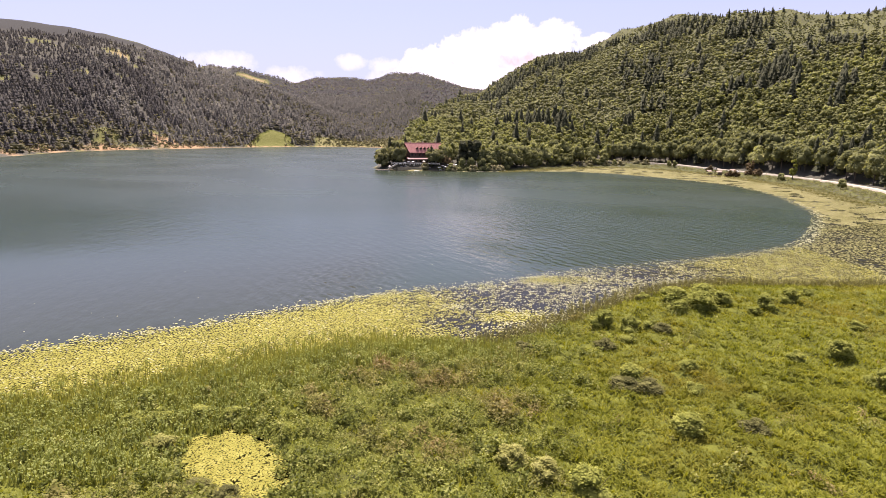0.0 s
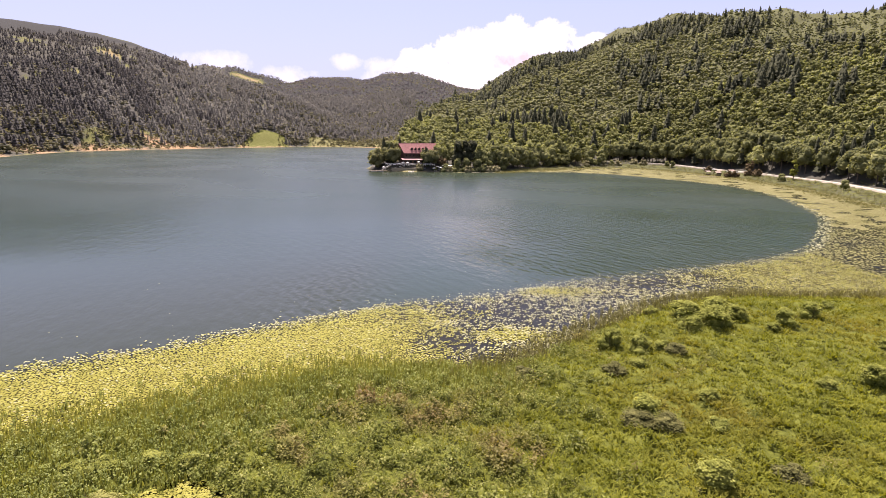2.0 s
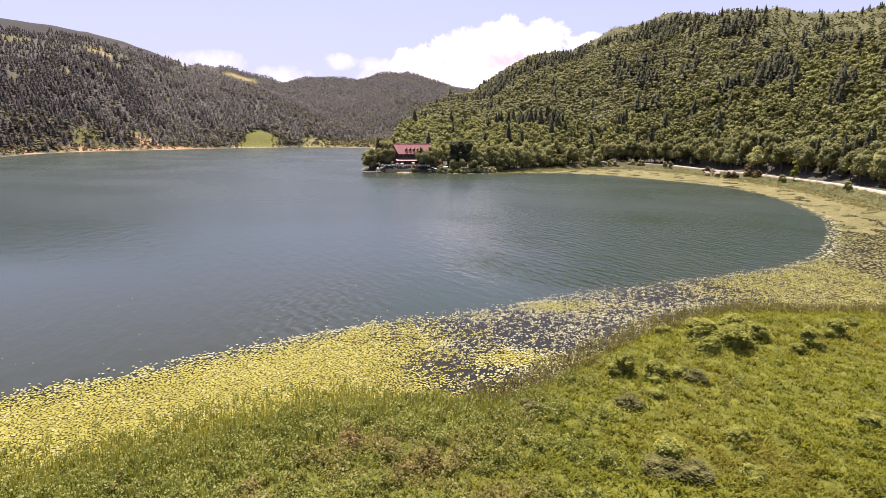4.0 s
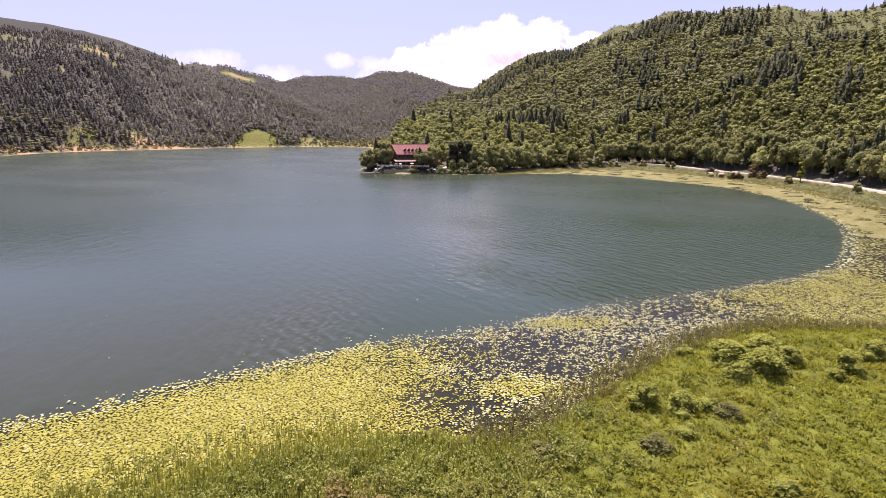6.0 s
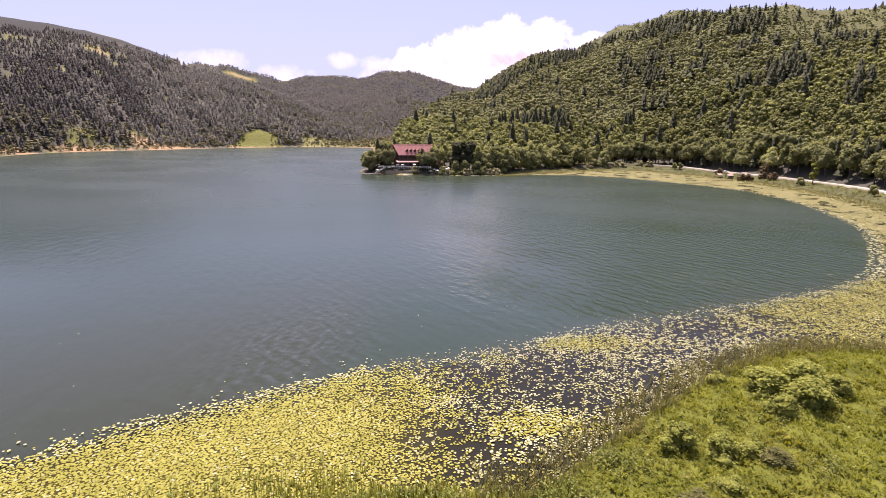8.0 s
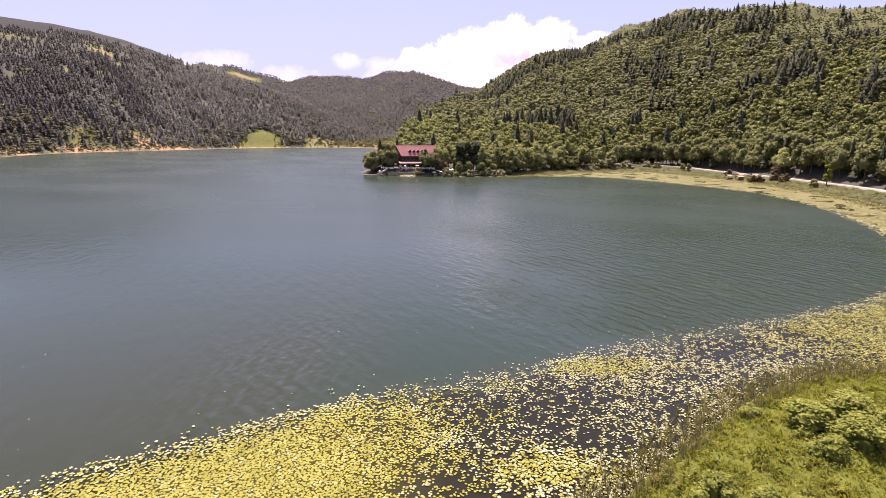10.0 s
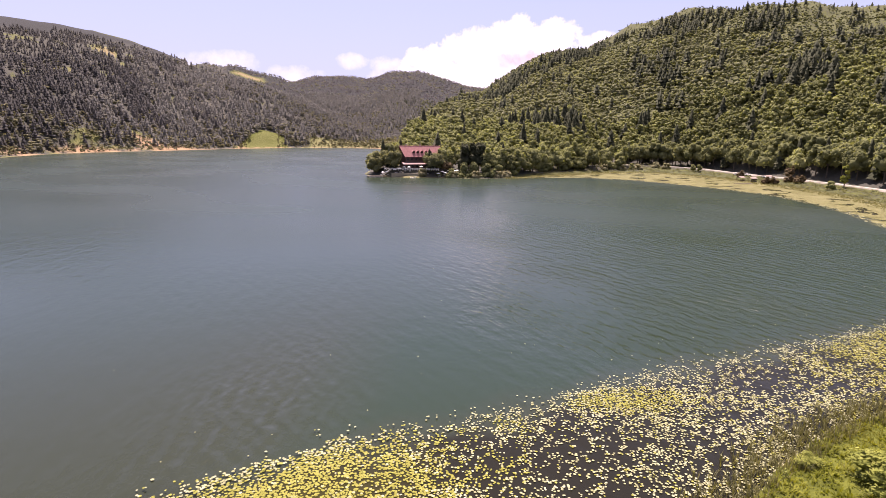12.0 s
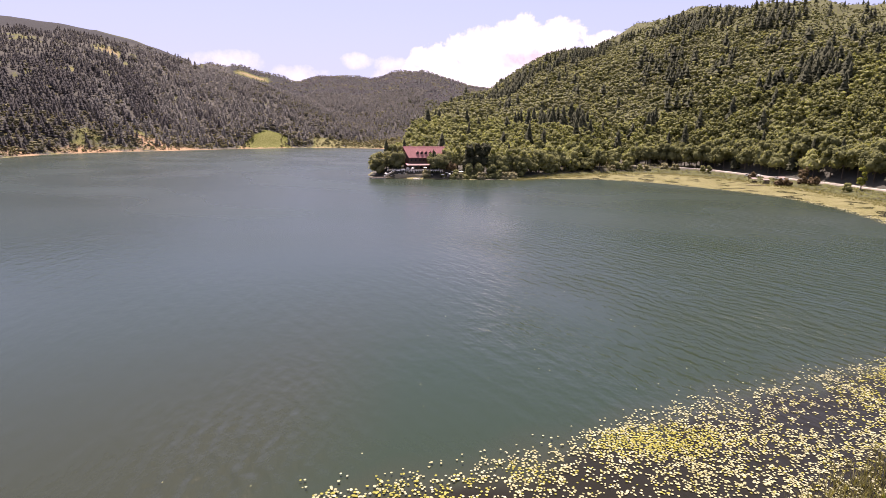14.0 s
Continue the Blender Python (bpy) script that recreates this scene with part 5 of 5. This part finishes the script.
def chalet():
    base = tagged(new("chalet"), "red-roofed timber chalet with dormers above the shore", "house")
    # body with gable ends
    bm = bmesh.new()
    prism(bm, [(-5.4, -0.6), (5.4, -0.6), (5.4, 8.6), (0, 13.9), (-5.4, 8.6)], -9.0, 13.4)
    part("wall", bm, WALL_WOOD, base, "dark red stained timber walls")
    # the ridge runs out further than the eaves
    bm = bmesh.new()
    for side in (-1, 1):
        up = [bm.verts.new(p) for p in ((-11.9, 0, 14.6), (16.4, 0, 14.6), (14.6, side * 6.9, 7.9), (-9.9, side * 6.9, 7.9))]
        low = [bm.verts.new(v.co - Vector((0, 0, 0.28))) for v in up]
        bm.faces.new(up), bm.faces.new(low[::-1])
        for k in range(4):
            bm.faces.new((up[k], low[k], low[(k + 1) % 4], up[(k + 1) % 4]))
    bmesh.ops.recalc_face_normals(bm, faces=bm.faces)
    roof = part("roof", bm, ROOF_RED, base, "red sheet roof")
    # standing seams
    bm = bmesh.new()
    for k in range(41):
        x = -9.7 + 0.6 * k
        for s in (-1, 1):
            tapered(bm, (x, s * 6.9, 7.95), (x, 0.05 * s, 14.62), 0.035, 0.035, 4)
    part("seam", bm, ROOF_RED, roof)
    bm = bmesh.new()
    prism(bm, [(-0.3, 14.5), (0.3, 14.5), (0, 14.82)], -12.0, 16.5)
    part("ridge_cap", bm, ROOF_RED, roof)
    for x in (-3.4, -0.6, 2.2, 5.0, 7.8):
        d = new("dormer")
        d.parent = base
        bm = bmesh.new()
        prism(bm, [(-0.75, -0.9), (0.75, -0.9), (0.75, 0.75), (0, 1.5), (-0.75, 0.75)], 0, 2.4)
        bmesh.ops.rotate(bm, verts=bm.verts, matrix=Matrix.Rotation(radians(90), 3, "Z"))
        body = part("dormer_wall", bm, WALL_WOOD, d)
        body.matrix_parent_inverse = Matrix.Identity(4)
        bm = bmesh.new()
        gable(bm, -0.45, 2.6, 1.05, 0.72, 1.75, 0.14)
        bmesh.ops.rotate(bm, verts=bm.verts, matrix=Matrix.Rotation(radians(90), 3, "Z"))
        part("dormer_roof", bm, ROOF_RED, d)
        boxed("dormer_window", GLASS, d, -0.42, 0.42, -0.06, 0.04, -0.25, 0.65, bevel=0.01)
        d.location = (x, -4.6, 10.3)
    for x in (-7.0, 2.6, 12.6):
        boxed("chimney", STONE, base, x - 0.45, x + 0.45, 0.6, 1.5, 12.5, 15.9, bevel=0.05)
    # upper balcony
    balcony = boxed("balcony", TIMBER, base, -9.6, 12.6, -7.3, -5.4, 4.45, 4.7, label="dark timber balcony")
    boxed("rail", TIMBER, balcony, -9.6, 12.6, -7.25, -7.15, 5.62, 5.74, bevel=0.02)
    for k in range(56):
        x = -9.55 + k * 0.4
        boxed("baluster", TIMBER, balcony, x - 0.03, x + 0.03, -7.23, -7.17, 4.7, 5.62, bevel=0.0)
    for k in range(8):
        x = -9.4 + k * 3.13
        boxed("post", TIMBER, base, x - 0.1, x + 0.1, -7.25, -7.05, -0.3, 7.9, bevel=0.02)
    for k in range(8):
        window(base, -7.6 + 2.7 * k, -5.42, 5.5)
    for k in range(6):
        window(base, -7.4 + 3.1 * k, -5.42, 1.0, 1.5, 1.7)
    boxed("door", WHITE, base, 10.6, 11.6, -5.5, -5.38, -0.1, 2.1, bevel=0.02)
    # lean-to roof over the lower terrace
    bm = bmesh.new()
    prism(bm, [(-10.6, 3.4), (-7.1, 4.35), (-7.1, 4.2), (-10.6, 3.22)], -12.0, 6.2)
    awning = part("awning", bm, AWNING, base, "faded red lean-to awning")
    for k in range(6):
        x = -10.2 + 3.0 * k
        boxed("awning_post", TIMBER, awning, x - 0.07, x + 0.07, -10.45, -10.3, -0.3, 3.3, bevel=0.01)
    base.matrix_world = pose(HOUSE[0], HOUSE[1], HOUSE[2], 0, 0, HOUSE[3])
    return base


chalet()


def terrace():
    wall = tagged(new("terrace_wall"), "pale stone retaining wall below the terrace", "wall")
    rng = np.random.RandomState(8)
    blocks = []
    for k in range(4):
        bm = bmesh.new()
        box(bm, -0.5, 0.5, -0.3, 0.3, -0.26, 0.26, bevel=0.05)
        for v in bm.verts:
            v.co += Vector(rng.uniform(-0.03, 0.03, 3))
        mesh = bpy.data.meshes.new("stone")
        bm.to_mesh(mesh)
        bm.free()
        mesh.materials.append(STONE)
        blocks.append(mesh)
    for row in range(5):
        for k in range(19):
            ob = new("stone", blocks[rng.randint(4)])
            ob.parent = wall
            ob.location = (-33.2 + k * 1.04 + 0.52 * (row % 2), 404.6 + row * 0.05 + rng.uniform(-0.05, 0.05), 0.1 + row * 0.54)
    # white railing along the terrace
    fence = tagged(new("terrace_railing"), "white painted railing along the terrace edge", "railing")
    for k in range(24):
        x = -38 + k * 1.5
        boxed("post", WHITE, fence, x - 0.06, x + 0.06, 405.3, 405.42, 4.2, 5.6, bevel=0.01)
    for z in (4.85, 5.2, 5.52):
        boxed("rail", WHITE, fence, -38.1, -3.3, 405.32, 405.4, z, z + 0.09, bevel=0.01)
    # steps down to the landing stage
    stair = tagged(new("shore_steps"), "white-edged steps from terrace to landing stage", "stairs")
    for k in range(22):
        x, z = -33.6 - 0.3 * k, 4.5 - 0.18 * k
        boxed("step", STONE, stair, x - 0.3, x, 402.9, 404.3, z - 0.5, z, bevel=0.01)
    for y in (402.8, 404.4):
        bm = bmesh.new()
        tapered(bm, (-33.4, y, 5.3), (-40.2, y, 1.3), 0.14, 0.14, 6)
        part("handrail", bm, WHITE, stair)
        for k in range(6):
            x, z = -34 - 1.15 * k, 4.1 - 0.69 * k
            boxed("baluster", WHITE, stair, x - 0.04, x + 0.04, y - 0.04, y + 0.04, z - 0.1, z + 1.0, bevel=0.0)
    stage = tagged(new("landing_stage"), "low dark timber landing stage over the water", "jetty")
    for k in range(30):
        x = -49 + k * 0.42
        boxed("plank", TIMBER, stage, x, x + 0.4, 401.5, 405.5, 0.55, 0.63, bevel=0.01)
    for x in (-48.6, -45.6, -42.6, -39.6, -36.8):
        for y in (401.8, 405.2):
            boxed("pile", TIMBER, stage, x - 0.12, x + 0.12, y - 0.12, y + 0.12, -2.2, 0.56, bevel=0.02)


terrace()


def parasol():
    base = tagged(new("parasol"), "open white parasol on the terrace", "parasol", "parasols of the terrace")
    bm = bmesh.new()
    tapered(bm, (0, 0, -0.05), (0, 0, 2.5), 0.035, 0.03, 6)
    part("pole", bm, TIMBER, base)
    bm = bmesh.new()
    top = bm.verts.new((0, 0, 2.75))
    rim = [bm.verts.new((math.cos(k * 0.785) * 1.2, math.sin(k * 0.785) * 1.2, 2.25)) for k in range(8)]
    low = [bm.verts.new((math.cos(k * 0.785) * 1.2, math.sin(k * 0.785) * 1.2, 2.1)) for k in range(8)]
    for k in range(8):
        bm.faces.new((top, rim[k], rim[(k + 1) % 8]))
        bm.faces.new((rim[k], low[k], low[(k + 1) % 8], rim[(k + 1) % 8]))
    part("canopy", bm, WHITE, base)
    bm = bmesh.new()
    tapered(bm, (0, 0, -0.1), (0, 0, 0.12), 0.35, 0.3, 8)
    part("foot", bm, STONE, base)
    return base


def table():
    base = tagged(new("table"), "white garden table on the terrace", "table", "tables of the terrace")
    boxed("tabletop", WHITE, base, -0.7, 0.7, -0.45, 0.45, 0.7, 0.76)
    for x in (-0.6, 0.6):
        for y in (-0.36, 0.36):
            boxed("leg", WHITE, base, x - 0.04, x + 0.04, y - 0.04, y + 0.04, -0.05, 0.7, bevel=0.0)
    return base


spots = [(-39.5, 409), (-36.5, 408), (-31.5, 407.5), (-28.5, 407.2), (-25.5, 407.5), (-22.5, 407.2), (-14.6, 408), (-1.0, 410), (3.0, 412), (6.5, 412.5), (1.0, 414.5), (8.5, 415), (-3.6, 406.6), (0.6, 407.2), (4.4, 407.8), (-11.2, 407)]
shade, board = parasol(), table()
for k, (x, y) in enumerate(spots):
    m = pose(x, y, height(x, y) + 0.02, 0, 0, 31 * k)
    m2 = pose(x + 0.9, y - 0.6, height(x + 0.9, y - 0.6) + 0.04, 0, 0, 17 * k)
    if k:
        copy_thing(shade, m), copy_thing(board, m2)
    else:
        shade.matrix_world, board.matrix_world = m, m2


def boat(label, paint):
    base = tagged(new("rowing_boat"), label, "boat", "boats at the stage")
    bm = bmesh.new()
    n, rings = 9, []
    for k in range(n):
        f = k / (n - 1)
        w = 0.75 * math.sin(math.pi * min(0.97, 0.12 + f * 0.86)) ** 0.6
        x = -2.1 + 4.2 * f
        rings.append([bm.verts.new((x, w, 0.5 + 0.12 * abs(f - 0.4))), bm.verts.new((x, w * 0.7, 0.0)), bm.verts.new((x, 0, -0.12)), bm.verts.new((x, -w * 0.7, 0.0)), bm.verts.new((x, -w, 0.5 + 0.12 * abs(f - 0.4)))])
    for a, b in zip(rings[:-1], rings[1:]):
        for k in range(4):
            bm.faces.new((a[k], a[k + 1], b[k + 1], b[k]))
    bm.faces.new(rings[0]), bm.faces.new(rings[-1][::-1])
    bmesh.ops.solidify(bm, geom=bm.faces[:], thickness=0.05)
    part("hull", bm, paint, base)
    for x in (-0.9, 0.7):
        boxed("thwart", TIMBER, base, x - 0.15, x + 0.15, -0.6, 0.6, 0.3, 0.36)
    return base


skiff = boat("small grey rowing boat by the landing stage", plain("grey_boat_paint", (0.16, 0.165, 0.175), (0.25, 0.255, 0.265), 0.55, 3.0))
skiff.matrix_world = pose(-45, 400.3, 0.02, 0, 0, 12)
copy_thing(skiff, pose(-40.5, 400.0, 0.02, 0, 0, -8))
boat("small white rowing boat below the terrace wall", WHITE).matrix_world = pose(-19.5, 402.0, 0.02, 0, 0, 5)


# ---------------------------------------------------------------- vehicles
def car(label, paint):
    base = tagged(new("car"), label, "car", "cars beside the lake")
    bm = bmesh.new()
    prism(bm, [(-2.1, 0.3), (2.1, 0.3), (2.15, 0.75), (1.3, 0.92), (-1.95, 0.95), (-2.15, 0.7)], -0.85, 0.85)
    bmesh.ops.bevel(bm, geom=bm.edges[:], offset=0.06, segments=1, affect="EDGES")
    part("body", bm, paint, base)
    bm = bmesh.new()
    prism(bm, [(-1.8, 0.93), (1.25, 0.9), (0.55, 1.42), (-1.35, 1.45)], -0.74, 0.74)
    cabin = part("cabin", bm, GLASS, base, "dark car windows")
    boxed("car_roof", paint, cabin, -0.7, 0.7, -1.3, 0.5, 1.41, 1.48, bevel=0.03)
    for x in (-0.82, 0.82):
        for y in (-1.3, 1.35):
            bm = bmesh.new()
            bmesh.ops.create_cone(bm, cap_ends=True, segments=14, radius1=0.32, radius2=0.32, depth=0.2)
            bmesh.ops.rotate(bm, verts=bm.verts, matrix=Matrix.Rotation(radians(90), 3, "Y"))
            bmesh.ops.translate(bm, verts=bm.verts, vec=(x, y, 0.32))
            part("wheel", bm, RUBBER, base)
    for x in (-0.6, 0.6):
        boxed("headlight", WHITE, base, x - 0.16, x + 0.16, 2.1, 2.18, 0.6, 0.75, bevel=0.01)
    return base


white_car = car("white parked saloon car beside the road", WHITE)
white_car.matrix_world = pose(205.5, 430, height(205.5, 430) + 0.05, 0, 0, 10)
for x, y, turn in ((-232, 992, 80), (-240, 986, 70), (-175, 1003, 95)):
    copy_thing(white_car, pose(x, y, height(x, y) + 0.05, 0, 0, turn))
for x, y, turn in ((201.5, 436, 14), (207.5, 412, 10), (209, 405, 12)):
    copy_thing(white_car, pose(x, y, height(x, y) + 0.05, 0, 0, turn))


# ---------------------------------------------------------------- stalls between road and bay
CANVAS = plain("pale_pink_canvas", (0.22, 0.165, 0.14), (0.31, 0.24, 0.205), 0.85, 2.0)


def stall():
    base = tagged(new("market_stall"), "small stall with a faded pink canvas roof by the road", "stall", "stalls beside the road")
    bm = bmesh.new()
    gable(bm, -2.2, 2.2, 1.7, 2.3, 3.1, 0.08)
    part("canopy", bm, CANVAS, base)
    for x in (-2.0, 2.0):
        for y in (-1.5, 1.5):
            boxed("post", TIMBER, base, x - 0.05, x + 0.05, y - 0.05, y + 0.05, -0.2, 2.35, bevel=0.01)
    counter = boxed("counter", TIMBER, base, -1.9, 1.9, -1.5, -0.9, -0.1, 0.9)
    boxed("counter_top", TIMBER, counter, -2.0, 2.0, -1.6, -0.8, 0.9, 0.96, bevel=0.01)
    return base


booth = stall()
booth.matrix_world = pose(199.6, 411, height(199.6, 411) + 0.1, 0, 0, 20)
for x, y, turn in ((204.5, 402.5, 8), (191.0, 409.0, 24), (194.5, 401.5, 12)):
    copy_thing(booth, pose(x, y, height(x, y) + 0.1, 0, 0, turn))


def jetty():
    base = tagged(new("jetty"), "low brown timber jetty on the lily bay", "jetty")
    for k in range(22):
        x = 176 + k * 0.5
        boxed("plank", TIMBER, base, x, x + 0.47, 386.0, 388.4, 0.42, 0.5, bevel=0.01)
    for x in (176.6, 180.2, 183.8, 186.6):
        for y in (386.2, 388.2):
            boxed("pile", TIMBER, base, x - 0.09, x + 0.09, y - 0.09, y + 0.09, -1.6, 0.43, bevel=0.01)


jetty()
